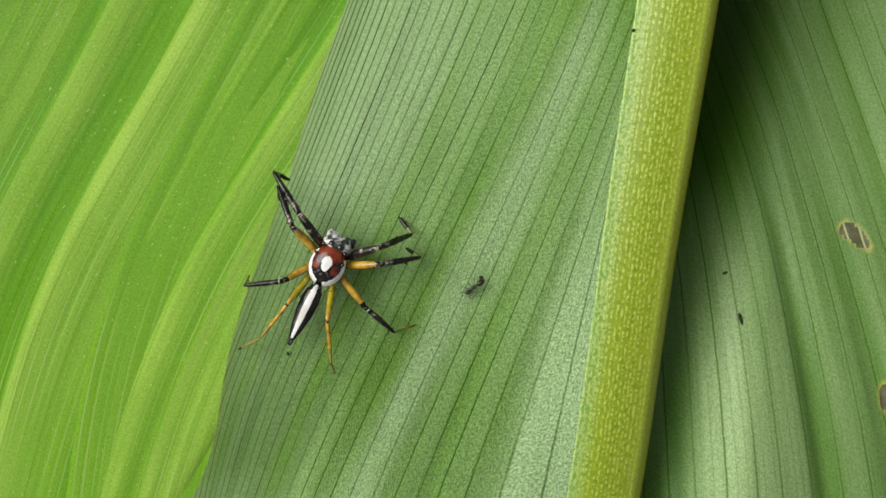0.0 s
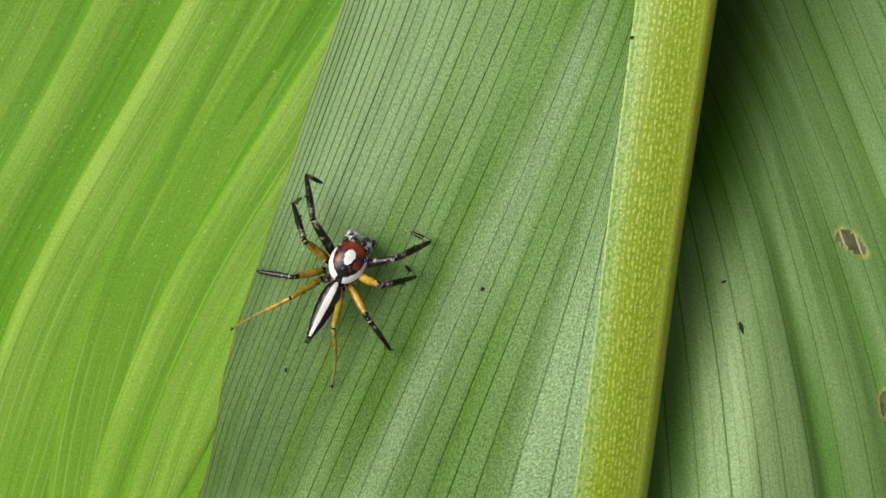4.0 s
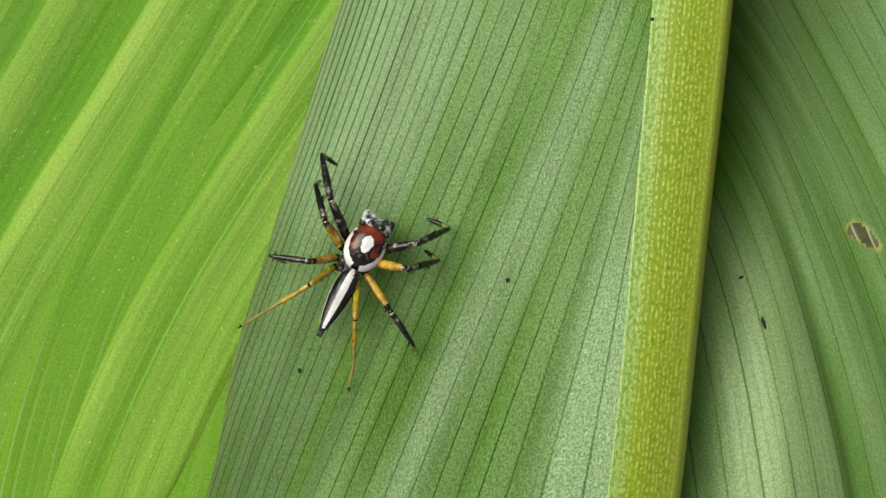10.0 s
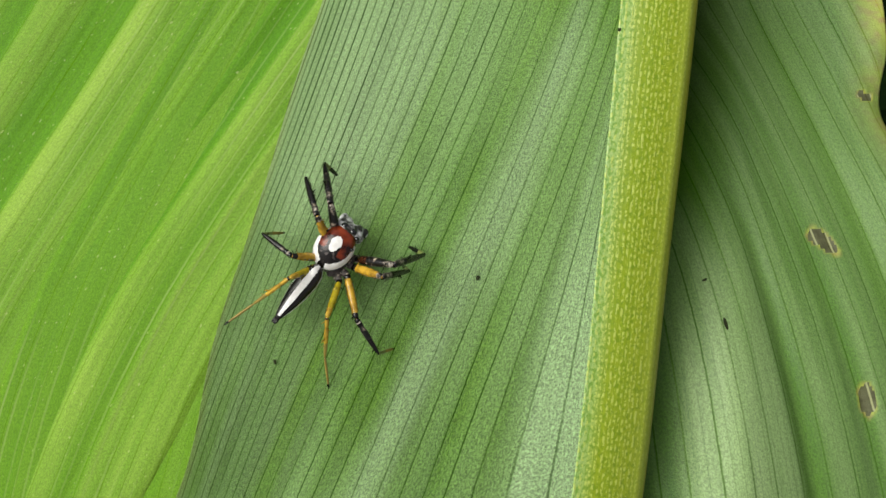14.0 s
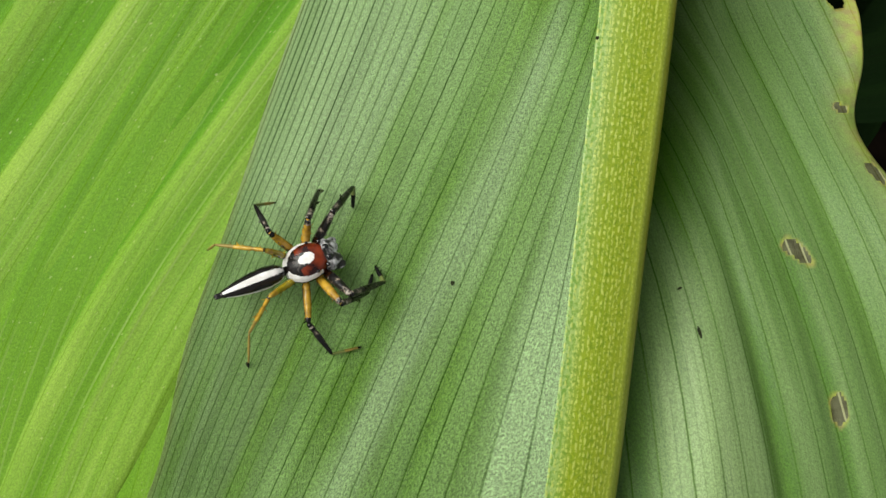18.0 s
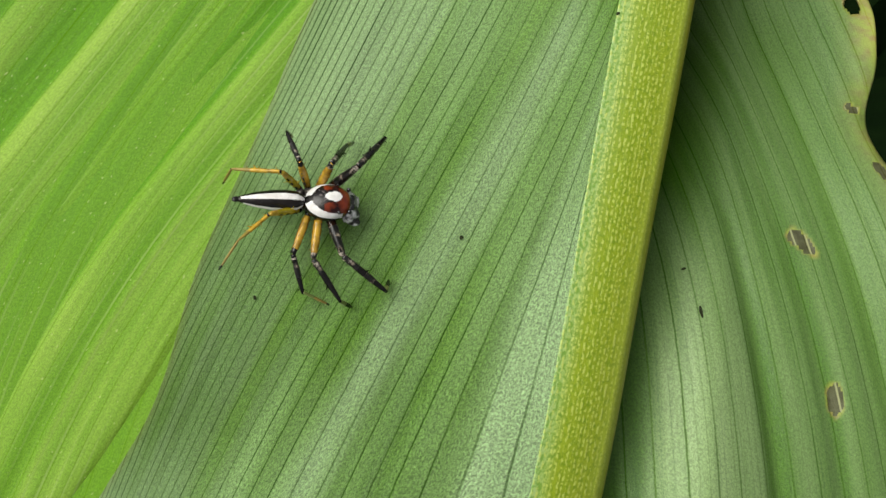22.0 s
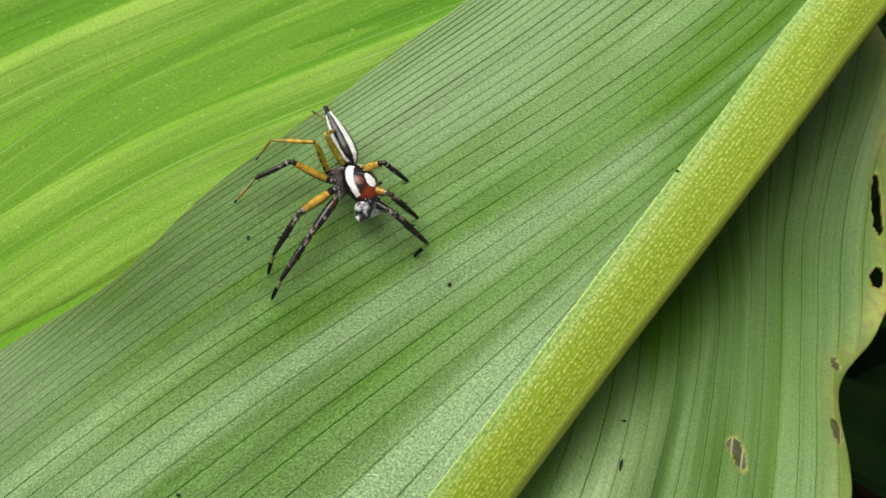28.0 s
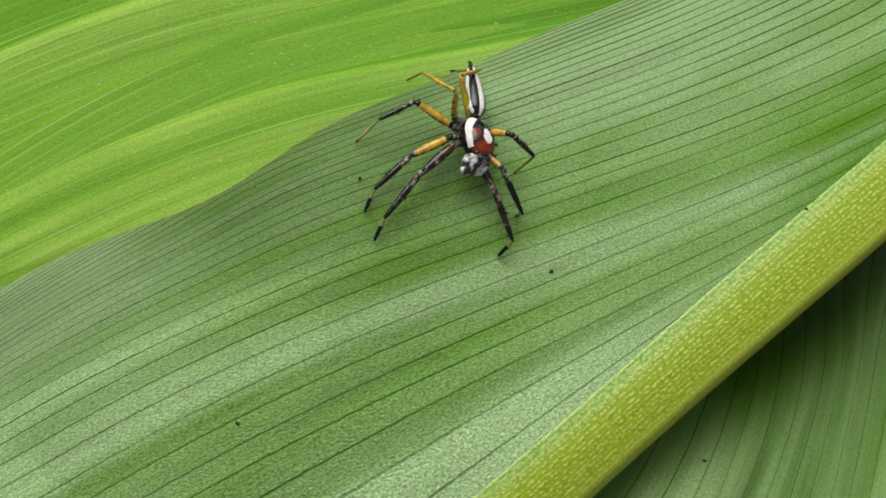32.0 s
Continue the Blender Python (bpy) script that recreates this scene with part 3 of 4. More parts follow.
def withered(x, y):
    d = hole_at(x, y)
    rim = 0.9 * max(0.0, 1 - max(0.0, d) / 0.26) if d < 2 else 0.0
    e = RIGHT_EDGE(y) - x
    old = max(0.0, 1 - e / 0.30) * max(0.0, min(1.0, (y - 0.9) / 0.6)) * (0.6 + 0.6 * noise.noise(Vector((x * 2, y * 2.5, 7))))
    pale = 0.30 * max(0.0, 1 - e / 0.42)
    return float(max(0.0, min(1.0, max(rim * 0.95, old, pale))))


# how pale each vein of this leaf is, shade by the midrib and in folds painted in, and where its furrows run
SHADING_RIGHT = [
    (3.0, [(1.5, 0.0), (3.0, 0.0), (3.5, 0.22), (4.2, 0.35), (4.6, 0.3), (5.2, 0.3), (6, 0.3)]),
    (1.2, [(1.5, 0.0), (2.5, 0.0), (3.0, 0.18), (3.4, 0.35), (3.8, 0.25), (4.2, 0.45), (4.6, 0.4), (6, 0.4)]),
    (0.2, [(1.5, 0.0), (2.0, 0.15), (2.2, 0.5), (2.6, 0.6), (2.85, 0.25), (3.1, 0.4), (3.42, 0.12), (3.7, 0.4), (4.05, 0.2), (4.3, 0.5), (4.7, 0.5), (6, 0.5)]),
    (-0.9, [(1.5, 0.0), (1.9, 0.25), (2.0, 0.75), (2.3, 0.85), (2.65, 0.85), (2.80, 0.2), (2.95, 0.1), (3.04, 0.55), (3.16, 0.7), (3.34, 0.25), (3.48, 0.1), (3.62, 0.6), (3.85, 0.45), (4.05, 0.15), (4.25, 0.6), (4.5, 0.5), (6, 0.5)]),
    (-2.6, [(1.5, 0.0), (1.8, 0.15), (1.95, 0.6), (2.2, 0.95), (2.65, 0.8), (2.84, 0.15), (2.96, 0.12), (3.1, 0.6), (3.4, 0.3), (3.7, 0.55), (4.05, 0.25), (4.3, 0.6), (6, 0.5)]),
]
FURROWS = ((2.88, 0.09, 0.055), (3.42, 0.10, 0.05), (4.05, 0.12, 0.06), (3.86, 0.07, 0.02))


def shading_right(s, r, x, y):
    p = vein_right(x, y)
    k = table([(q, table(row, p)) for q, row in SHADING_RIGHT], y) + 0.14 * noise.noise(Vector((p * 2.4, y * 0.2, 3.0))) + 0.26 * noise.noise(Vector((p * 9, y * 0.3, 8.0)))
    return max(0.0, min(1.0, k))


def place_right(s, r):
    y = -9 + 19 * r
    a = RIB_LEFT(y) - 0.2
    b = RIGHT_EDGE(y)
    x = a + (b - a) * s
    p = vein_right(x, y)
    pleat = 0.03 * noise.noise(Vector((p * 1.9, y * 0.12, 5.5))) + 0.015 * noise.noise(Vector((p * 5.5, y * 0.15, 8.5)))
    deep = max(0.25, min(1.0, 0.75 - 0.3 * y))
    pleat -= deep * sum(h * math.exp(-((p - c) / w) ** 2) for c, w, h in FURROWS)
    d = b - x
    wave = 0.10 * math.exp(-d / 0.35) * math.sin(y * 2.3 + 0.6)
    return x, y, z_right(x, y) + pleat + wave - 0.07 * math.exp(-d / 0.10) - (0.012 if eaten(x, y, 0, 1) else 0)


holed = new("leaf")
tagged(holed, "cool green leaf with eaten holes and brown wavy margin", "leaf", "leaves of the plant")
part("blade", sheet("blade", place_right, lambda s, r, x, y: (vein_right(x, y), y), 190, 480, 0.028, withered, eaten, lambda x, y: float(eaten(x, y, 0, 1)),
                    shading_right), M_RIGHT, holed)


# ---- stalks that carry the leaves ----
def tube(points, radii, sides=10, cap=True):
    bm = bmesh.new()
    rings = []
    for i, p in enumerate(points):
        d = (points[min(i + 1, len(points) - 1)] - points[max(i - 1, 0)]).normalized()
        u = d.cross(Vector((0.31, 0.2, 0.93))).normalized()
        v = d.cross(u)
        rings.append([bm.verts.new(p + (u * math.cos(a) + v * math.sin(a)) * radii[i]) for a in np.linspace(0, 2 * math.pi, sides, endpoint=False)])
    for a, b in zip(rings, rings[1:]):
        for i in range(sides):
            bm.faces.new((a[i], a[(i + 1) % sides], b[(i + 1) % sides], b[i]))
    if cap:
        bm.faces.new(rings[0][::-1])
        bm.faces.new(rings[-1])
    return bm


def curve_points(a, b, c, n=12):
    return [a * (1 - t) ** 2 + b * 2 * t * (1 - t) + c * t * t for t in np.linspace(0, 1, n)]


M_STALK = plain("green_stalk", (0.10, 0.20, 0.02), (0.18, 0.28, 0.04), 0.45, 120.0)
for owner, tip in ((leaf, (2.8, 10.9)), (holed, (1.75, 9.9)), (bright, (1.6, 7.9)), (under, (0.9, 7.4))):
    x, y = tip
    z = {leaf: z_mid(*tip), holed: z_right(*tip), bright: z_left(*tip), under: z_low(*tip)}[owner]
    root = Vector(((1.5 + x * 0.4) * CM, (17 + 0.3 * x) * CM, -0.005))
    pts = curve_points(at(x, y - 0.6, z - 0.12), at(x * 0.7 + 0.7, y + 4.5, z - 1.0), root)
    part("stalk", tube(pts, list(np.linspace(0.0022, 0.0042, 12))), M_STALK, owner)


# ---- specks on the leaves ----
def speck(x, y, z, size, turn, long=1.0, label="tiny dark speck stuck on the leaf"):
    bm = bmesh.new()
    bmesh.ops.create_icosphere(bm, subdivisions=2, radius=1)
    for v in bm.verts:
        k = 1 + 0.35 * noise.noise(v.co * 1.7 + Vector((x, y, 0)) * 5)
        v.co = Vector((v.co.x * size * long * k, v.co.y * size * k, v.co.z * size * 0.55 * k)) * CM
    ob = part("speck", bm, M_FRASS)
    ob.matrix_basis = Matrix.Translation(at(x, y, z + size * 0.3)) @ pose(0, 0, 0, 0, 0, turn)
    return tagged(ob, label, "speck", "specks on the leaves")


for x, y, size, turn, long in ((0.0, 0.0, 0.016, 60, 1.3), (-1.64, -0.70, 0.012, 100, 1.6), (1.27, 2.19, 0.015, 40, 1.2), (-0.93, -2.69, 0.014, 20, 1.5)):
    speck(x, y, z_mid(x, y), size, turn, long)
for x, y, size, turn, long in ((2.40, -0.33, 0.017, 105, 3.6), (2.28, 0.09, 0.012, 20, 2.2)):
    speck(x, y, z_right(x, y) + 0.03, size, turn, long, "thin dark scrap lying along a vein")

# ---- undergrowth, coloured near black for deep shade ----
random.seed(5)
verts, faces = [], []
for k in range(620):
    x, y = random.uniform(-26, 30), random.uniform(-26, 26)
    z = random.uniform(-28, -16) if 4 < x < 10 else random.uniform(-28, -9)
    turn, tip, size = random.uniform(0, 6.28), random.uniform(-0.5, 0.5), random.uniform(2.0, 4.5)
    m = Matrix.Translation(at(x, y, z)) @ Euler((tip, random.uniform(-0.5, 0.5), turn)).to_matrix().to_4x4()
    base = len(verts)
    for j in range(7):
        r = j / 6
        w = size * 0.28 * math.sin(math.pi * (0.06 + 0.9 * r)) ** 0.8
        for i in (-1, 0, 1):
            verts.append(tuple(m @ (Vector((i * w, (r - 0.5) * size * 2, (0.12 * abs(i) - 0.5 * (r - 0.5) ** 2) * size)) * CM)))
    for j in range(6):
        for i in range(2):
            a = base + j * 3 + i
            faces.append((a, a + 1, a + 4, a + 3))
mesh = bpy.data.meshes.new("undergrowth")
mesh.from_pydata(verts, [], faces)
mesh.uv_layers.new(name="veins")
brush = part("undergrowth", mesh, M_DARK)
tagged(brush, "undergrowth leaves, green darkened to near black for deep shade", "undergrowth", kind="stuff")


# ---- the spider ----
def lump(size, centre, rings=24, sides=32, shape=None, turn=None):
    """A rounded body: size and centre in centimetres; shape(p) reshapes points of the unit ball."""
    bm = bmesh.new()
    bmesh.ops.create_uvsphere(bm, u_segments=sides, v_segments=rings, radius=1)
    for v in bm.verts:
        p = shape(v.co.copy()) if shape else v.co
        p = Vector((p.x * size[0], p.y * size[1], p.z * size[2]))
        v.co = ((turn @ p) if turn else p) * CM + Vector(centre) * CM
    return bm


def joined(parts):
    whole = bmesh.new()
    for bm in parts:
        mesh = bpy.data.meshes.new("piece")
        bm.to_mesh(mesh)
        bm.free()
        whole.from_mesh(mesh)
        bpy.data.meshes.remove(mesh)
    return whole


spider = new("spider")
tagged(spider, "slender jumping spider with white, black and red markings and orange legs", "spider")

# head shield: white collar, dark back, red front with a white spot
bm = lump((0.15, 0.185, 0.115), (0, 0, 0), 84, 120, lambda p: Vector((p.x * (1.0 - 0.06 * max(0, p.y)) * (1 + 0.12 * (1 - p.x * p.x) * abs(p.y) ** 3), p.y, p.z * (1.0 + 0.12 * p.y))))
for f in bm.faces:
    c = f.calc_center_median() / CM
    u, v = c.x / 0.15, c.y / 0.185
    out = math.hypot(u, v)
    f.material_index = 0
    inner = 0.70 + 0.22 * max(0.0, min(1.0, (v + 0.5) / 1.1))
    ragged = 0.06 * noise.noise(Vector((u * 7, v * 7, 1)))
    if v > 0.22 + ragged or (abs(u) > 0.36 + ragged and v > -0.22):
        f.material_index = 1
    # grey flecks paint a sheen onto the black back
    if abs(u) < 0.45 and -0.42 < v < -0.14 and noise.noise(Vector((u * 6, v * 8, 4))) > 0.12:
        f.material_index = 4
    if (inner + ragged * 0.4 < out or c.z < 0) and v < 0.55 and abs(math.atan2(u, -v)) > 0.20:
        f.material_index = 2
    if (u / (0.30 if v > 0.16 else 0.24)) ** 2 + ((v - 0.16) / 0.36) ** 2 < 1 + ragged and c.z > 0:
        f.material_index = 2
    if c.z < 0.026 - 0.05 * max(0.0, v) and v < 0.6:
        f.material_index = 0
    if v > 0.86:
        f.material_index = 3
carapace = part("carapace", bm, [M_BLACK, M_RED, M_WHITE, M_GREY, M_GREYTOP], spider, "glossy dark shield with white collar and red front")
for side in (-1, 1):
    for x, y, z, r, name in ((0.036, 0.168, 0.008, 0.029, "eye"), (0.090, 0.148, 0.040, 0.017, "eye"), (0.112, 0.068, 0.068, 0.013, "eye")):
        part(name, lump((r, r, r), (x * side, y, z), 10, 14), M_EYE, carapace, "glossy black eye")
thorax = part("sternum", lump((0.058, 0.125, 0.04), (0, 0, 0.115)), M_GREYTOP, spider)
face = joined([lump((0.122, 0.068, 0.092), (0, 0.154, -0.060), 20, 28, lambda p: p * (1 + 0.12 * noise.noise(p * 5)))]
              + [lump((0.055, 0.060, 0.092), (0.050 * s, 0.182, -0.100), 12, 14) for s in (-1, 1)])
part("jaws", face, M_GREY, carapace, "silver-haired face and jaws")
for side in (-1, 1):
    feeler = joined([lump((0.022, 0.055, 0.024), (0.095 * side, 0.165, -0.10), 10, 12, turn=pose(0, 0, 0, -35, 0, -14 * side).to_3x3()),
                     lump((0.030, 0.042, 0.036), (0.092 * side, 0.205, -0.115), 10, 12)])
    part("pedipalp", feeler, M_GREY, carapace, "short grey hairy feeler")


GIRTH = [(0, 0.20), (0.06, 0.36), (0.25, 0.68), (0.5, 0.93), (0.72, 1.0), (0.88, 0.86), (0.96, 0.55), (1.0, 0.30)]


def spindle(p):
    k = table(GIRTH, 0.5 + 0.5 * p.y) / max(0.22, math.sqrt(max(0.0, 1 - p.y * p.y)))
    return Vector((p.x * k, p.y, p.z * k))


bm = lump((0.088, 0.262, 0.078), (0, 0, 0), 72, 64, spindle)
for f in bm.faces:
    c = f.calc_center_median() / CM
    a = math.atan2(c.x, c.z)
    f.material_index = 0
    if abs(a) < 0.36 and c.y > -0.235:
        f.material_index = 1
    if 1.30 < abs(a) < 1.85 and -0.22 < c.y < 0.24:
        f.material_index = 1
    if abs(a) >= 1.85:
        f.material_index = 2
    if c.y < -0.246:
        f.material_index = 0
abdomen = part("abdomen", bm, [M_BLACK, M_WHITE, M_GREYTOP], spider, "long tapering black abdomen with a white stripe")
abdomen.matrix_basis = pose(0, -0.448 * CM, 0.212 * CM, 4, 0, 0)
part("spinneret", joined([lump((0.012, 0.035, 0.012), (0.012 * s, -0.272, 0.0), 8, 8) for s in (-1, 0, 1)]), M_BLACK, abdomen, "dark spinneret tip")
part("waist", lump((0.035, 0.06, 0.035), (0, -0.205, 0.185), 10, 12), M_BLACK, spider)
carapace.data.transform(Matrix.Scale(1.04, 4))
for piece in carapace.children:
    piece.data.transform(Matrix.Scale(1.10, 4))
carapace.matrix_basis = pose(0, 0, 0.225 * CM)

# legs: hip, then the lengths of femur, tibia and tarsus
HIPS = [(0.095, 0.12, 0.14), (0.115, 0.055, 0.13), (0.115, -0.03, 0.13), (0.095, -0.10, 0.135)]
LENGTHS = [(0.39, 0.45, 0.20), (0.38, 0.40, 0.20), (0.36, 0.33, 0.26), (0.40, 0.40, 0.28)]
WIDTHS = [(0.036, 0.028, 0.018), (0.034, 0.026, 0.017), (0.031, 0.023, 0.012), (0.027, 0.017, 0.010)]
SKINS = [([M_BROWN, M_SPECK, M_SCALE], [M_HAIRBLACK, M_SPECK, M_SCALE], [M_HAIRBLACK, M_CLEAR, M_SPECK]), ([M_ORANGE, M_SPECK, M_HAIRBLACK], [M_HAIRBLACK, M_SPECK, M_SCALE], [M_HAIRBLACK, M_CLEAR, M_SPECK]),
         ([M_ORANGE, M_SPECK, M_HAIRBLACK], [M_HAIRBLACK, M_SPECK, M_SCALE], [M_HAIRBLACK, M_CLEAR, M_PALE]), ([M_YELLOW, M_GOLD, M_HAIRBLACK], [M_GOLD, M_PALE, M_HAIRBLACK], [M_HAIRBLACK, M_CLEAR, M_PALE])]


def limb(length, width, thin, seed, bands, bristles=14, knuckle=0.0, streak=0):
    """One leg segment along +z from its joint, with a swelling, a few bristles and bands of the second skin."""
    bm = bmesh.new()
    n, sides, rings = 24, 12, []
    for j in range(n + 1):
        t = j / n
        w = width * (0.66 + 0.48 * math.sin(math.pi * min(1.0, 0.18 + 0.74 * t)) ** 1.2) * (1 - (1 - thin) * t)
        w *= 1 - 0.22 * math.exp(-((t - knuckle) / 0.03) ** 2) if knuckle else 1
        w *= 1 - 0.45 * max(0.0, (t - 0.94) / 0.06) ** 2
        rings.append([bm.verts.new(Vector((math.cos(a) * w, math.sin(a) * w, t * length)) * CM) for a in np.linspace(0, 6.2832, sides, endpoint=False)])
    for j, (a, b) in enumerate(zip(rings, rings[1:])):
        for i in range(sides):
            f = bm.faces.new((a[i], a[(i + 1) % sides], b[(i + 1) % sides], b[i]))
            f.material_index = next((skin for lo, hi, skin in bands if lo <= (j + 0.5) / n < hi), 0)
            if streak and f.material_index == 0 and i in (2, 9) and noise.noise(Vector((j * 0.45, i * 3.7, seed))) > -0.12:
                f.material_index = streak
    bm.faces.new(rings[0][::-1])
    bm.faces.new(rings[-1])
    rnd = random.Random(seed)
    skin = [f for f in bm.faces if len(f.verts) == 4 and 0.1 < f.calc_center_median().z / (length * CM) < 0.97]
    for f in rnd.sample(skin, min(bristles, len(skin))):
        bmesh.ops.inset_individual(bm, faces=[f], thickness=f.calc_perimeter() * 0.105)
        out = f.normal.copy()
        tip = bmesh.ops.poke(bm, faces=[f])["verts"][0]
        tip.co += (out + Vector((0, 0, 0.6))).normalized() * rnd.uniform(0.024, 0.045) * min(1.0, width / 0.02) * CM
    return bm


def along(origin, way, ref):
    """The pose of a segment that starts at origin and points along way, rolled so that its x axis lies nearest to ref."""
    z = way.normalized()
    x = ref - z * ref.dot(z)
    x = x.normalized() if x.length > 1e-6 else z.orthogonal().normalized()
    m = Matrix((x, z.cross(x), z)).transposed().to_4x4()
    m.translation = origin
    return m


# along each segment: from, to, which skin
BANDS = [(((0.0, 0.10, 1), (0.35, 0.92, 1), (0.92, 1.0, 2)), ((0.0, 0.12, 1), (0.12, 0.18, 2), (0.18, 0.34, 1), (0.5, 0.7, 1)), ((0.0, 0.34, 1),)),
         (((0.0, 0.10, 2), (0.10, 0.16, 1), (0.86, 1.0, 1)), ((0.0, 0.10, 1), (0.10, 0.15, 2), (0.15, 0.30, 1)), ((0.0, 0.38, 1),)),
         (((0.0, 0.08, 2), (0.88, 1.0, 2)), ((0.0, 0.09, 0), (0.09, 0.14, 2), (0.2, 0.6, 1)), ((0.0, 0.42, 1), (0.42, 0.86, 2))),
         (((0.0, 0.07, 2), (0.80, 1.0, 1)), ((0.0, 0.06, 2), (0.62, 1.0, 1)), ((0.0, 0.84, 2),))]
LEGS = []
for side in (-1, 1):
    for hx, hy, hz in HIPS:
        start, end = Vector((0.035 * side, hy * 0.8, 0.118)) * CM, Vector((hx * side, hy, hz)) * CM
        coxa = part("coxa", limb((end - start).length / CM + 0.012, 0.030, 0.92, 3, ((0.35, 0.5, 1), (0.8, 0.9, 1)), 5), [M_GREYTOP, M_SCALE], thorax, "short grey leg base")
        coxa.matrix_basis = along(start, end - start, Vector((0, 0, 1)))
for side in (-1, 1):
    for k in range(4):
        la, lb, lc = LENGTHS[k]
        wa, wb, wc = WIDTHS[k]
        names = ("leg", "shin", "foot")
        femur = part("leg", limb(la, wa, 0.90, k, BANDS[k][0], 7, 0.09, (0, 1, 1, 2)[k]), SKINS[k][0], spider, ("black speckled front leg", "orange leg with black shin", "orange leg with black shin", "slender yellow hind leg")[k])
        tibia = part("shin", limb(lb, wb, 0.80, k + 9, BANDS[k][1], 9, 0.26), SKINS[k][1], femur)
        tarsus = part("foot", limb(lc, wc, 0.85, k + 17, BANDS[k][2], 3), SKINS[k][2], femur)
        LEGS.append((side, k, femur, tibia, tarsus))

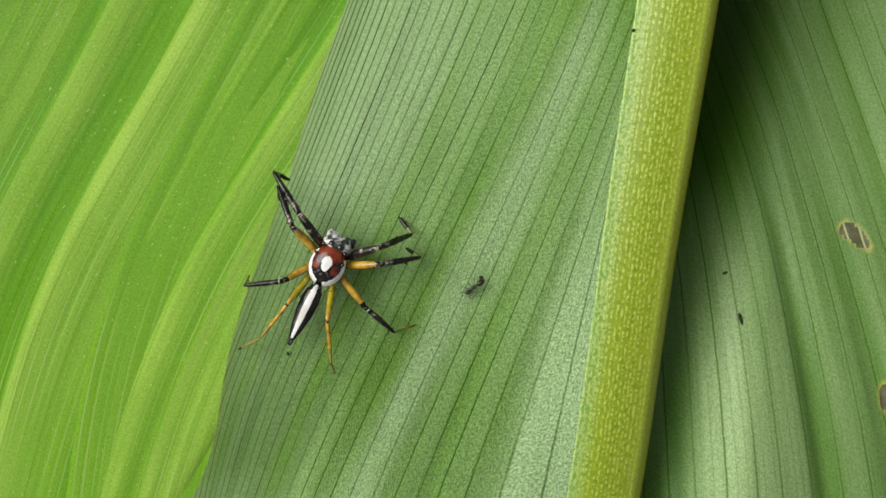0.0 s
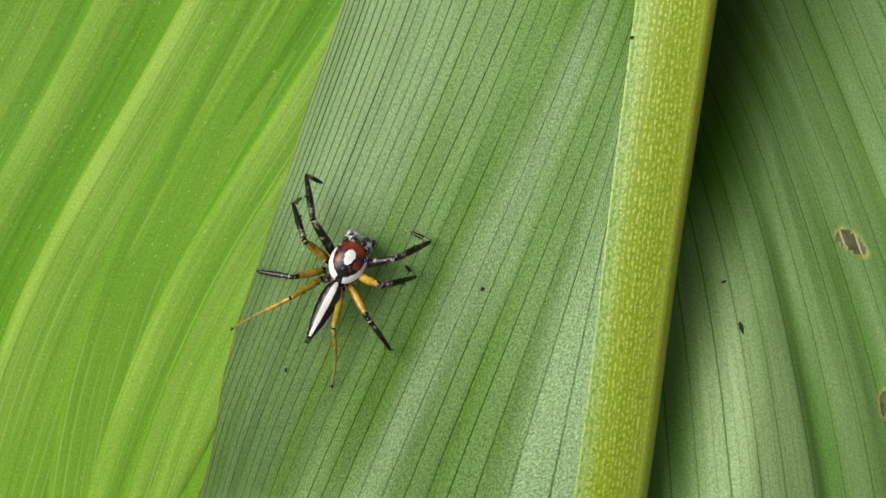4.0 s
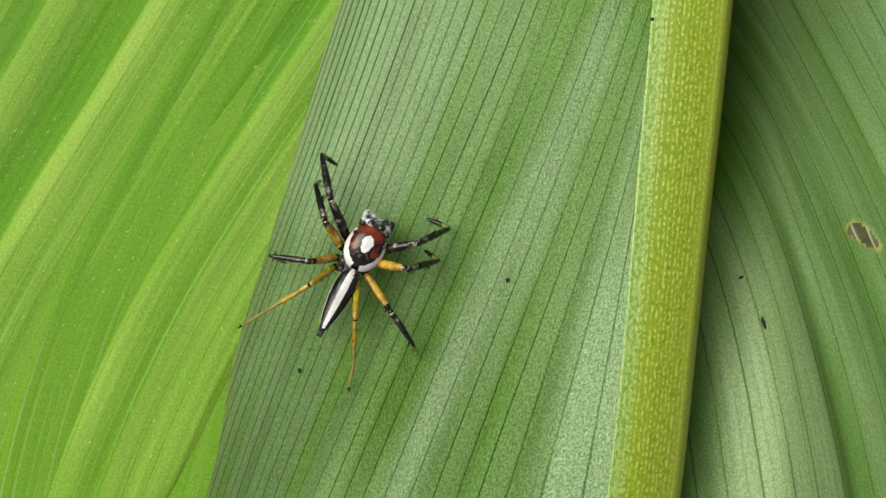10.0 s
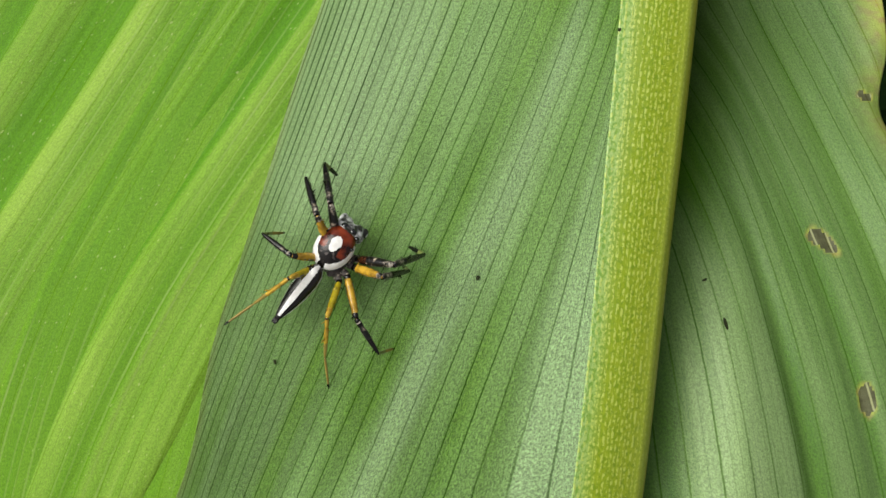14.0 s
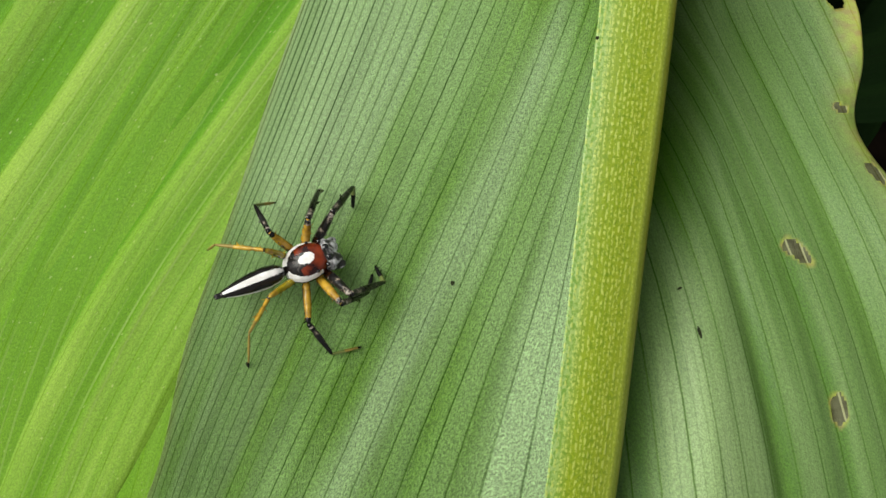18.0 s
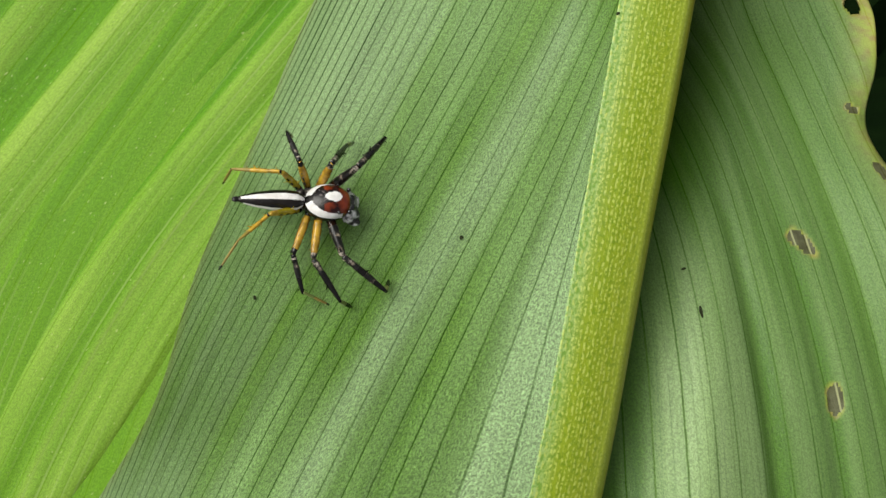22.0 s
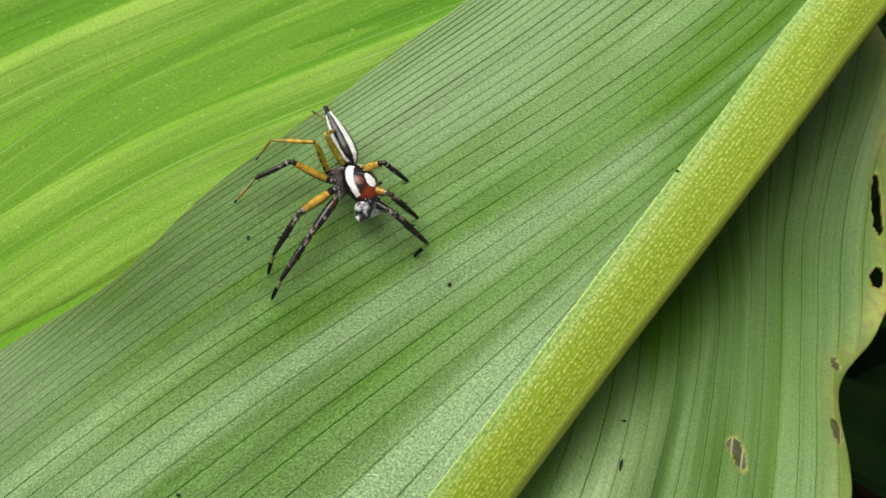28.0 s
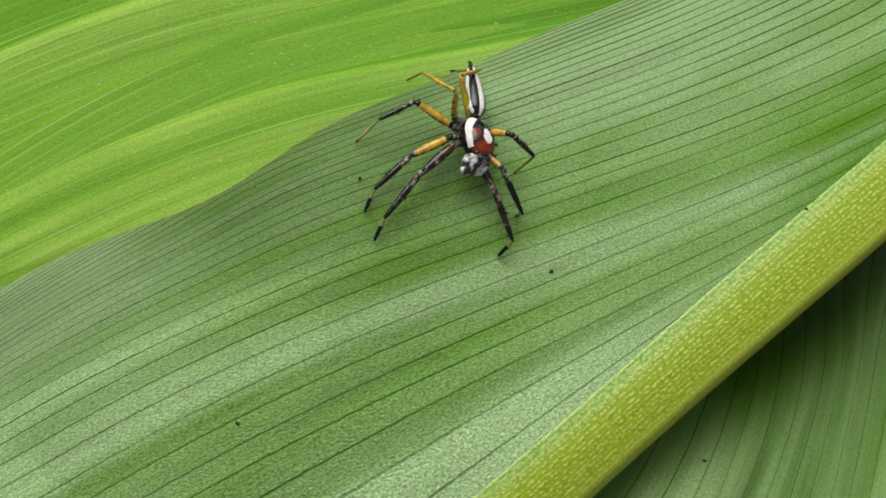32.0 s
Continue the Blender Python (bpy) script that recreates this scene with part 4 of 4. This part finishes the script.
# seconds; where the body stands; its heading and the lift of the head in degrees; where the hips lie under the shield;
# then the eight legs (four of the left side, four of the right): the foot's place, the bearing and rise of its last segment, the swing of the knee
STANCES = [
    (0, -1.322, 0.074, -25.0, 15, (-0.005, -0.003), (-1.67, 0.80, 153, 52, 3), (-1.75, 0.62, 79, 56, -12), (-1.98, -0.03, 288, 71, -30), (-2.05, -0.67, 28, 27, -9), (-0.73, 0.51, 311, 11, 6), (-0.66, 0.24, 331, 38, 7), (-0.56, -0.43, 199, 49, 53), (-1.24, -0.87, 86, 66, 2)),
    (1, -1.318, 0.041, -27.8, 15, (-0.005, -0.003), (-1.62, 0.81, 153, 52, 3), (-1.72, 0.62, 79, 56, -12), (-1.96, 0.01, 288, 71, -30), (-2.13, -0.43, 28, 27, -9), (-0.74, 0.49, 311, 11, 6), (-0.66, 0.24, 331, 38, 7), (-0.54, -0.43, 199, 49, 53), (-1.26, -0.87, 86, 66, 2)),
    (1.6, -1.318, 0.041, -27.8, 15, (-0.005, -0.003), (-1.62, 0.81, 153, 52, 3), (-1.72, 0.62, 79, 56, -12), (-1.96, 0.01, 288, 71, -30), (-2.13, -0.43, 28, 27, -9), (-0.74, 0.49, 311, 11, 6), (-0.66, 0.24, 331, 38, 7), (-0.54, -0.43, 199, 49, 53), (-1.26, -0.87, 86, 66, 2)),
    (2, -1.181, 0.099, -32.7, 4, (-0.040, -0.117), (-1.39, 0.86, 156, 49, -11), (-1.67, 0.75, 236, 68, -11), (-1.74, 0.13, 163, 63, -16), (-2.14, -0.44, 29, 32, -8), (-0.67, 0.38, 335, 13, 14), (-0.68, 0.15, 314, 47, 18), (-0.73, -0.60, 113, 85, 6), (-1.24, -1.07, 81, 23, 2)),
    (2.2, -1.181, 0.099, -32.7, 4, (-0.040, -0.117), (-1.39, 0.86, 156, 49, -11), (-1.67, 0.75, 236, 68, -11), (-1.74, 0.13, 163, 63, -16), (-2.14, -0.44, 29, 32, -8), (-0.67, 0.38, 335, 13, 14), (-0.68, 0.15, 314, 47, 18), (-0.73, -0.60, 113, 85, 6), (-1.24, -1.07, 81, 23, 2)),
    (2.6, -1.149, 0.206, -26.8, 0, (-0.040, -0.117), (-1.37, 0.88, 156, 49, -11), (-1.54, 0.75, 236, 68, -11), (-1.73, 0.09, 163, 63, -16), (-2.09, -0.37, 29, 32, -8), (-0.62, 0.48, 335, 13, 14), (-0.66, 0.19, 314, 47, 18), (-0.75, -0.53, 113, 85, 6), (-1.26, -0.86, 81, 23, 2)),
    (9, -1.149, 0.206, -26.8, 0, (-0.040, -0.117), (-1.37, 0.88, 156, 49, -11), (-1.54, 0.75, 236, 68, -11), (-1.73, 0.09, 163, 63, -16), (-2.09, -0.37, 29, 32, -8), (-0.62, 0.48, 335, 13, 14), (-0.66, 0.19, 314, 47, 18), (-0.75, -0.53, 113, 85, 6), (-1.26, -0.86, 81, 23, 2)),
    (9.2, -1.149, 0.206, -26.8, 0, (-0.040, -0.117), (-1.37, 0.88, 156, 49, -11), (-1.54, 0.75, 236, 68, -11), (-1.73, 0.09, 163, 63, -16), (-2.09, -0.37, 29, 32, -8), (-0.62, 0.48, 335, 13, 14), (-0.66, 0.19, 314, 47, 18), (-0.75, -0.53, 113, 85, 6), (-1.26, -0.86, 81, 23, 2)),
    (9.6, -1.179, 0.212, -28.0, 14, (-0.040, -0.117), (-1.36, 0.89, 156, 49, -11), (-1.48, 0.76, 236, 68, -11), (-1.74, 0.11, 163, 63, -16), (-2.09, -0.38, 29, 32, -8), (-0.65, 0.48, 335, 13, 14), (-0.67, 0.23, 314, 47, 18), (-0.76, -0.56, 113, 85, 6), (-1.27, -0.87, 81, 23, 2)),
    (13, -1.179, 0.212, -28.0, 14, (-0.040, -0.117), (-1.36, 0.89, 156, 49, -11), (-1.48, 0.76, 236, 68, -11), (-1.74, 0.11, 163, 63, -16), (-2.09, -0.38, 29, 32, -8), (-0.65, 0.48, 335, 13, 14), (-0.67, 0.23, 314, 47, 18), (-0.76, -0.56, 113, 85, 6), (-1.27, -0.87, 81, 23, 2)),
    (13.5, -1.179, 0.212, -28.0, 14, (-0.040, -0.117), (-1.36, 0.89, 156, 49, -11), (-1.48, 0.76, 236, 68, -11), (-1.74, 0.11, 163, 63, -16), (-2.09, -0.38, 29, 32, -8), (-0.65, 0.48, 335, 13, 14), (-0.67, 0.23, 314, 47, 18), (-0.76, -0.56, 113, 85, 6), (-1.27, -0.87, 81, 23, 2)),
    (14, -1.222, 0.177, -38.8, 15, (0.090, -0.061), (-1.17, 0.81, 150, 53, -3), (-1.38, 0.70, 139, 75, -6), (-1.58, 0.32, 193, 49, -27), (-2.03, -0.42, 35, 13, 2), (-0.58, 0.24, 323, 46, 18), (-0.63, 0.08, 296, 70, 17), (-0.70, -0.59, 199, 56, 41), (-1.22, -0.91, 98, 30, 9)),
    (14.5, -1.206, 0.166, -41.4, 15, (0.090, -0.061), (-1.16, 0.79, 150, 53, -3), (-1.38, 0.70, 139, 75, -6), (-1.58, 0.32, 193, 49, -27), (-2.03, -0.42, 35, 13, 2), (-0.58, 0.25, 323, 46, 18), (-0.62, 0.11, 296, 70, 17), (-0.70, -0.59, 199, 56, 41), (-1.22, -0.91, 98, 30, 9)),
    (16.5, -1.246, 0.088, -67.1, 22, (-0.023, -0.001), (-0.84, 0.59, 93, 42, -1), (-1.09, 0.72, 229, 73, -3), (-1.46, 0.60, 202, 48, -17), (-1.98, 0.18, 6, 73, -3), (-0.65, 0.12, 294, 35, 33), (-0.67, 0.05, 256, 35, 34), (-0.75, -0.54, 195, 18, 52), (-1.64, -0.72, 89, 26, 9)),
    (18.8, -1.246, 0.088, -67.1, 22, (-0.023, -0.001), (-0.84, 0.59, 93, 42, -1), (-1.09, 0.72, 229, 73, -3), (-1.46, 0.60, 202, 48, -17), (-1.98, 0.18, 6, 73, -3), (-0.65, 0.12, 294, 35, 33), (-0.67, 0.05, 256, 35, 34), (-0.75, -0.54, 195, 18, 52), (-1.64, -0.72, 89, 26, 9)),
    (19, -1.252, 0.102, -64.8, 22, (-0.023, -0.001), (-0.81, 0.44, 93, 42, -1), (-1.08, 0.71, 229, 73, -3), (-1.45, 0.58, 202, 48, -17), (-1.95, 0.17, 6, 73, -3), (-0.63, 0.11, 294, 35, 33), (-0.69, 0.04, 256, 35, 34), (-0.75, -0.54, 195, 18, 52), (-1.64, -0.72, 89, 26, 9)),
    (19.4, -1.252, 0.102, -64.8, 22, (-0.023, -0.001), (-0.81, 0.44, 93, 42, -1), (-1.08, 0.71, 229, 73, -3), (-1.45, 0.58, 202, 48, -17), (-1.95, 0.17, 6, 73, -3), (-0.63, 0.11, 294, 35, 33), (-0.69, 0.04, 256, 35, 34), (-0.75, -0.54, 195, 18, 52), (-1.64, -0.72, 89, 26, 9)),
    (20, -1.243, 0.127, -76.8, 19, (-0.026, -0.030), (-0.79, 0.68, 133, 82, 3), (-1.13, 0.77, 278, 45, -2), (-1.48, 0.62, 174, 66, -11), (-1.94, 0.24, 337, 83, -1), (-0.65, 0.10, 281, 15, 43), (-0.69, -0.00, 272, 63, 54), (-1.07, -0.68, 163, 23, 59), (-1.64, -0.72, 100, 7, 9)),
    (20.5, -1.217, 0.107, -80.9, 8, (-0.045, -0.071), (-0.79, 0.71, 45, 83, 8), (-1.11, 0.77, 255, 53, 1), (-1.53, 0.65, 195, 72, -7), (-1.98, 0.16, 9, 76, 2), (-0.58, -0.11, 269, 34, 56), (-0.76, -0.53, 221, 61, 62), (-1.02, -0.67, 164, 24, 60), (-1.65, -0.73, 81, 9, 7)),
    (21, -1.188, 0.093, -84.7, 4, (-0.064, -0.112), (-0.75, 0.72, 317, 85, 14), (-0.98, 0.69, 232, 60, 3), (-1.48, 0.66, 216, 78, -3), (-1.99, 0.17, 41, 69, 5), (-0.58, -0.40, 257, 54, 70), (-0.86, -0.69, 170, 58, 70), (-0.97, -0.65, 165, 26, 60), (-1.94, -0.52, 62, 12, 4)),
    (21.5, -1.188, 0.093, -84.7, 4, (-0.064, -0.112), (-0.75, 0.72, 317, 85, 14), (-0.98, 0.69, 232, 60, 3), (-1.48, 0.66, 216, 78, -3), (-1.99, 0.17, 41, 69, 5), (-0.58, -0.40, 257, 54, 70), (-0.86, -0.69, 170, 58, 70), (-0.97, -0.65, 165, 26, 60), (-1.94, -0.52, 62, 12, 4)),
    (22.8, -1.156, 0.072, -87.9, 6, (-0.064, -0.112), (-0.74, 0.70, 317, 85, 14), (-0.97, 0.67, 232, 60, 3), (-1.48, 0.63, 216, 78, -3), (-1.97, 0.18, 41, 69, 5), (-0.59, -0.50, 257, 54, 70), (-0.87, -0.68, 170, 58, 70), (-1.21, -0.76, 165, 26, 60), (-1.93, -0.52, 62, 12, 4)),
    (23, -1.156, 0.072, -87.9, 6, (-0.064, -0.112), (-0.74, 0.70, 317, 85, 14), (-0.97, 0.67, 232, 60, 3), (-1.48, 0.63, 216, 78, -3), (-1.97, 0.18, 41, 69, 5), (-0.59, -0.50, 257, 54, 70), (-0.87, -0.68, 170, 58, 70), (-1.21, -0.76, 165, 26, 60), (-1.93, -0.52, 62, 12, 4)),
    (23.5, -1.132, 0.046, -102.9, 4, (-0.005, -0.137), (-0.44, 0.06, 75, 11, 16), (-0.69, 0.33, 96, 55, -8), (-1.26, 0.59, 25, 84, 10), (-2.00, 0.19, 25, 67, 9), (-0.71, -0.68, 182, 69, 71), (-1.09, -0.84, 143, 60, 69), (-1.54, -0.69, 120, 36, 70), (-1.96, -0.11, 16, 76, 20)),
    (24, -1.127, 0.037, -105.7, 6, (-0.005, -0.137), (-0.43, 0.07, 75, 11, 16), (-0.56, 0.06, 96, 55, -8), (-1.23, 0.58, 25, 84, 10), (-1.68, 0.43, 25, 67, 9), (-0.87, -0.85, 182, 69, 71), (-1.09, -0.84, 143, 60, 69), (-1.55, -0.69, 120, 36, 70), (-1.96, -0.11, 16, 76, 20)),
    (24.5, -1.154, 0.048, -108.2, 12, (0.006, -0.117), (-0.41, -0.32, 79, 12, 8), (-0.61, 0.17, 23, 56, -3), (-0.84, 0.41, 74, 75, 3), (-1.76, 0.39, 23, 42, 3), (-0.88, -0.83, 141, 45, 54), (-1.31, -0.94, 123, 43, 64), (-1.55, -0.68, 118, 27, 69), (-1.97, -0.11, 21, 75, 19)),
    (26.5, -1.11, 0.143, -106.1, 16, (0.017, -0.097), (-0.42, -0.19, 84, 13, -1), (-0.57, 0.18, 310, 57, 3), (-0.80, 0.37, 123, 65, -4), (-1.74, 0.36, 21, 17, -2), (-1.07, -1.01, 99, 21, 37), (-1.24, -0.91, 103, 26, 58), (-1.51, -0.67, 117, 18, 67), (-1.91, -0.12, 26, 74, 17)),
    (27, -1.142, 0.146, -105.2, 16, (0.017, -0.097), (-0.43, -0.19, 84, 13, -1), (-0.61, 0.18, 310, 57, 3), (-0.82, 0.36, 123, 65, -4), (-1.78, 0.38, 21, 17, -2), (-1.11, -1.00, 99, 21, 37), (-1.27, -0.91, 103, 26, 58), (-1.55, -0.68, 117, 18, 67), (-1.95, -0.14, 26, 74, 17)),
    (27.1, -1.142, 0.146, -105.2, 16, (0.017, -0.097), (-0.43, -0.19, 84, 13, -1), (-0.61, 0.18, 310, 57, 3), (-0.82, 0.36, 123, 65, -4), (-1.78, 0.38, 21, 17, -2), (-1.11, -1.00, 99, 21, 37), (-1.27, -0.91, 103, 26, 58), (-1.55, -0.68, 117, 18, 67), (-1.95, -0.14, 26, 74, 17)),
    (27.25, -1.164, 0.175, -123.7, 18, (0.123, -0.086), (-0.40, 0.01, 79, 52, 2), (-0.61, 0.32, 297, 68, -0), (-0.84, 0.48, 307, 79, -19), (-1.82, 0.51, 0, 5, -30), (-1.20, -1.00, 100, 43, 13), (-1.34, -0.85, 111, 45, 26), (-1.89, -0.54, 83, 19, 48), (-1.95, -0.14, 79, 58, 15)),
    (28, -1.164, 0.175, -123.7, 18, (0.123, -0.086), (-0.40, 0.01, 79, 52, 2), (-0.61, 0.32, 297, 68, -0), (-0.84, 0.48, 307, 79, -19), (-1.82, 0.51, 0, 5, -30), (-1.20, -1.00, 100, 43, 13), (-1.34, -0.85, 111, 45, 26), (-1.89, -0.54, 83, 19, 48), (-1.95, -0.14, 79, 58, 15)),
    (28.2, -1.164, 0.175, -123.7, 18, (0.123, -0.086), (-0.40, 0.01, 79, 52, 2), (-0.61, 0.32, 297, 68, -0), (-0.84, 0.48, 307, 79, -19), (-1.82, 0.51, 0, 5, -30), (-1.20, -1.00, 100, 43, 13), (-1.34, -0.85, 111, 45, 26), (-1.89, -0.54, 83, 19, 48), (-1.95, -0.14, 79, 58, 15)),
    (28.5, -1.197, 0.139, -132.1, 18, (0.079, -0.067), (-0.43, -0.28, 71, 50, -23), (-0.54, 0.09, 315, 83, -7), (-0.82, 0.36, 81, 55, -4), (-1.82, 0.52, 50, 5, -40), (-1.19, -1.01, 120, 27, 61), (-1.42, -0.87, 113, 21, 59), (-1.88, -0.52, 90, 18, 67), (-1.98, 0.17, 24, 71, -0)),
    (31, -1.193, 0.135, -133.3, 18, (0.079, -0.067), (-0.44, -0.28, 71, 50, -23), (-0.56, 0.07, 315, 83, -7), (-0.83, 0.32, 81, 55, -4), (-1.80, 0.50, 50, 5, -40), (-1.20, -1.01, 120, 27, 61), (-1.42, -0.87, 113, 21, 59), (-1.89, -0.54, 90, 18, 67), (-1.99, 0.15, 24, 71, -0)),
    (32, -1.25, 0.196, -133.2, 18, (0.079, -0.067), (-0.41, -0.27, 71, 50, -23), (-0.54, 0.09, 315, 83, -7), (-0.81, 0.34, 81, 55, -4), (-1.80, 0.52, 50, 5, -40), (-1.18, -1.01, 120, 27, 61), (-1.42, -0.86, 113, 21, 59), (-1.87, -0.53, 90, 18, 67), (-1.97, 0.16, 24, 71, -0)),
]


def leg_joints(body, hip, stand, k):
    """Hip, knee, ankle and foot tip in the spider's space, in metres."""
    la, lb, lc = (v * CM for v in LENGTHS[k])
    fx, fy, bearing, rise, swing = stand[0], stand[1], radians(stand[2]), radians(stand[3]), radians(stand[4])
    inv = body.inverted()
    h = body @ (Vector(hip) * CM)
    f = at(fx, fy, z_mid(fx, fy) + 0.012)
    d = f + Vector((math.cos(rise) * math.cos(bearing), math.cos(rise) * math.sin(bearing), math.sin(rise))) * lc - h
    span = max(min(d.length, (la + lb) * 0.995), abs(la - lb) * 1.05)
    d.normalize()
    ankle = h + d * span
    ca = (la * la + span * span - lb * lb) / (2 * la * span)
    up = (Vector((0, 0, 1)) - d * d.z).normalized()
    up = up * math.cos(swing) + d.cross(up) * math.sin(swing)
    knee = h + (d * ca + up * math.sqrt(max(0.0, 1 - ca * ca))) * la
    return inv @ h, inv @ knee, inv @ ankle, inv @ f


def body_pose(x, y, turn, nod=0.0):
    dx, dy = 0.25, 0.25
    gx, gy = (z_mid(x + dx, y) - z_mid(x - dx, y)) / (2 * dx), (z_mid(x, y + dy) - z_mid(x, y - dy)) / (2 * dy)
    up = Vector((-gx, -gy, 1)).normalized()
    ahead = Vector((-math.sin(radians(turn)), math.cos(radians(turn)), 0))
    right = ahead.cross(up).normalized()
    ahead = up.cross(right)
    m = Matrix((right, ahead, up)).transposed().to_4x4()
    m.translation = at(x, y, z_mid(x, y))
    return m @ pose(0, 0, 0, nod, 0, 0)


# ---- the ant ----
ant = new("ant")
tagged(ant, "small blackish ant running over the leaf", "ant")
for name, size, centre in (("head", (0.028, 0.034, 0.024), (0, 0.085, 0.045)), ("thorax", (0.020, 0.05, 0.020), (0, 0.015, 0.045)), ("waist", (0.009, 0.012, 0.012), (0, -0.04, 0.042)),
                           ("abdomen", (0.032, 0.052, 0.030), (0, -0.095, 0.048))):
    part(name, lump(tuple(v * 0.78 for v in size), tuple(v * 0.78 for v in centre), 12, 16), M_ANT, ant)
for side in (-1, 1):
    for y, reach in ((0.045, 0.06), (0.015, 0.0), (-0.015, -0.07)):
        pts = [Vector(p) * CM * 0.78 for p in ((0.012 * side, y, 0.04), (0.05 * side, y + reach * 0.5, 0.06), (0.095 * side, y + reach, 0.0))]
        part("leg", tube(pts, [0.00003, 0.00003, 0.00002], 5), M_ANT, ant)
    pts = [Vector(p) * CM * 0.78 for p in ((0.012 * side, 0.105, 0.055), (0.04 * side, 0.14, 0.075), (0.055 * side, 0.185, 0.05))]
    part("antenna", tube(pts, [0.00003, 0.00003, 0.00002], 5), M_ANT, ant)
ANT = [
    (0, -0.06, -0.09, 128),
    (0.2, -0.51, -0.01, 48),
    (0.3, -0.58, 0.10, 55),
    (0.6, -0.75, 0.22, 109),
    (1.6, -1.10, 0.10, 129),
    (2.1, -1.35, -0.10, 150),
    (2.3, -1.46, -0.29, 135),
    (2.45, -1.62, -0.45, 180),
    (2.6, -1.62, -0.50, 259),
    (2.8, -1.19, -0.58, 200),
    (3, -1.11, -0.80, 201),
    (3.2, -0.99, -1.11, 217),
    (3.4, -0.71, -1.48, 229),
    (3.5, -0.57, -1.60, 209),
    (4.2, 0.30, -3.20, 185),
    (5, 0.50, -5.50, 185),
    (32, 0.50, -5.50, 185),
]

# ---- the fly that darts past ----
M_WING = plain("smoky_wing", (0.05, 0.045, 0.05), (0.11, 0.10, 0.11), 0.25, 300.0, 0.6)
fly = new("fly")
tagged(fly, "dark grey fly with smoky wings, flying past", "fly")
part("head", lump((0.07, 0.05, 0.06), (0, 0.24, 0)), M_ANT, fly)
part("thorax", lump((0.09, 0.13, 0.085), (0, 0.09, 0)), M_GREYTOP, fly)
part("abdomen", lump((0.075, 0.20, 0.065), (0, -0.17, -0.01)), M_BLACK, fly)
for side in (-1, 1):
    part("eye", lump((0.035, 0.035, 0.045), (0.05 * side, 0.25, 0.01), 10, 12), M_RED, fly)
    part("wing", lump((0.075, 0.24, 0.003), (0.16 * side, -0.13, 0.06), 12, 16, turn=pose(0, 0, 0, 0, 0, 35 * side).to_3x3()), M_WING, fly)
    for y in (0.16, 0.10, 0.04):
        pts = [Vector(p) * CM for p in ((0.05 * side, y, -0.05), (0.13 * side, y + 0.02, -0.08), (0.17 * side, y - 0.07, -0.17))]
        part("leg", tube(pts, [0.00010, 0.00009, 0.00006], 6), M_ANT, fly)
for piece in fly.children:
    piece.data.transform(Matrix.Scale(0.55, 4))
FLY = [
    (0, -14.00, 9.00, 3.00, -114),
    (26.7, -14.00, 9.00, 3.00, -114),
    (26.9, -6.50, 3.60, -0.40, -114),
    (27, -2.36, 1.00, -0.30, -114),
    (27.03, -1.10, 0.22, -0.20, -110),
    (27.06, -0.20, -1.60, 6.00, -75),
    (27.14, 0.33, -1.22, 6.20, -75),
    (27.3, 14.00, 2.00, 9.00, -75),
    (32, 14.00, 2.00, 9.00, -75),
]


# how far the body leans over to its left side, by the second
LEAN = [(0, -6), (9, -4), (13.5, -8), (16.5, -8), (20, -14), (23, -16), (24, -16), (24.5, -18), (26.5, -20), (27.1, -20), (27.25, -22), (28, -22), (32, -23)]


def motions():
    rows, heads = [], []
    for t, x, y, turn, nod, hips, *stands in STANCES:
        rows.append((t, body_pose(x, y, turn) @ pose(0, 0, 0.2 * CM, 0, table(LEAN, t), 0) @ pose(0, 0, -0.2 * CM), hips, stands))
        heads.append((t, pose(0, 0, 0.225 * CM, nod, 0, 0)))
    walk(spider, [(t, m) for t, m, _, _ in rows])
    walk(thorax, [(t, Matrix.Translation(Vector((sx, sy, 0)) * CM)) for t, _, (sx, sy), _ in rows])
    walk(carapace, heads)
    # the abdomen droops and swings a little to the left towards the end
    for_abdomen = []
    for t, droop, swing in ((0, 4, 0), (24.5, 5, 0), (26.5, 9, 0), (27.1, 9, 0), (27.25, 14, -5), (28, 14, -5), (28.5, 18, -10), (32, 18, -10)):
        turned = pose(0, 0, 0, droop, 0, swing)
        hinge = Matrix.Translation(Vector((0, -0.195, 0.229)) * CM)
        for_abdomen.append((t, hinge @ turned @ Matrix.Translation(Vector((0, -0.253, 0)) * CM)))
    walk(abdomen, for_abdomen)
    for n, (side, k, femur, tibia, tarsus) in enumerate(LEGS):
        a, b, c = [], [], []
        refs = [Vector((0, 0, 1))] * 3
        for t, m, (sx, sy), stands in rows:
            hx, hy, hz = HIPS[k]
            joints = leg_joints(m, (hx * side + sx, hy + sy, hz), stands[n], k)
            f, s, e = [along(p, q - p, r) for p, q, r in zip(joints, joints[1:], refs)]
            refs = [q.to_3x3().col[0] for q in (f, s, e)]
            a.append((t, f))
            b.append((t, f.inverted() @ s))
            c.append((t, f.inverted() @ e))
        walk(femur, a)
        walk(tibia, b)
        walk(tarsus, c)
    walk(ant, [(t, Matrix.Translation(at(x, y, z_mid(x, y) + 0.01)) @ pose(0, 0, 0, 0, 0, turn)) for t, x, y, turn in ANT])
    walk(fly, [(t, Matrix.Translation(at(x, y, z)) @ pose(0, 0, 0, 0, 70, turn)) for t, x, y, z, turn in FLY])


motions()
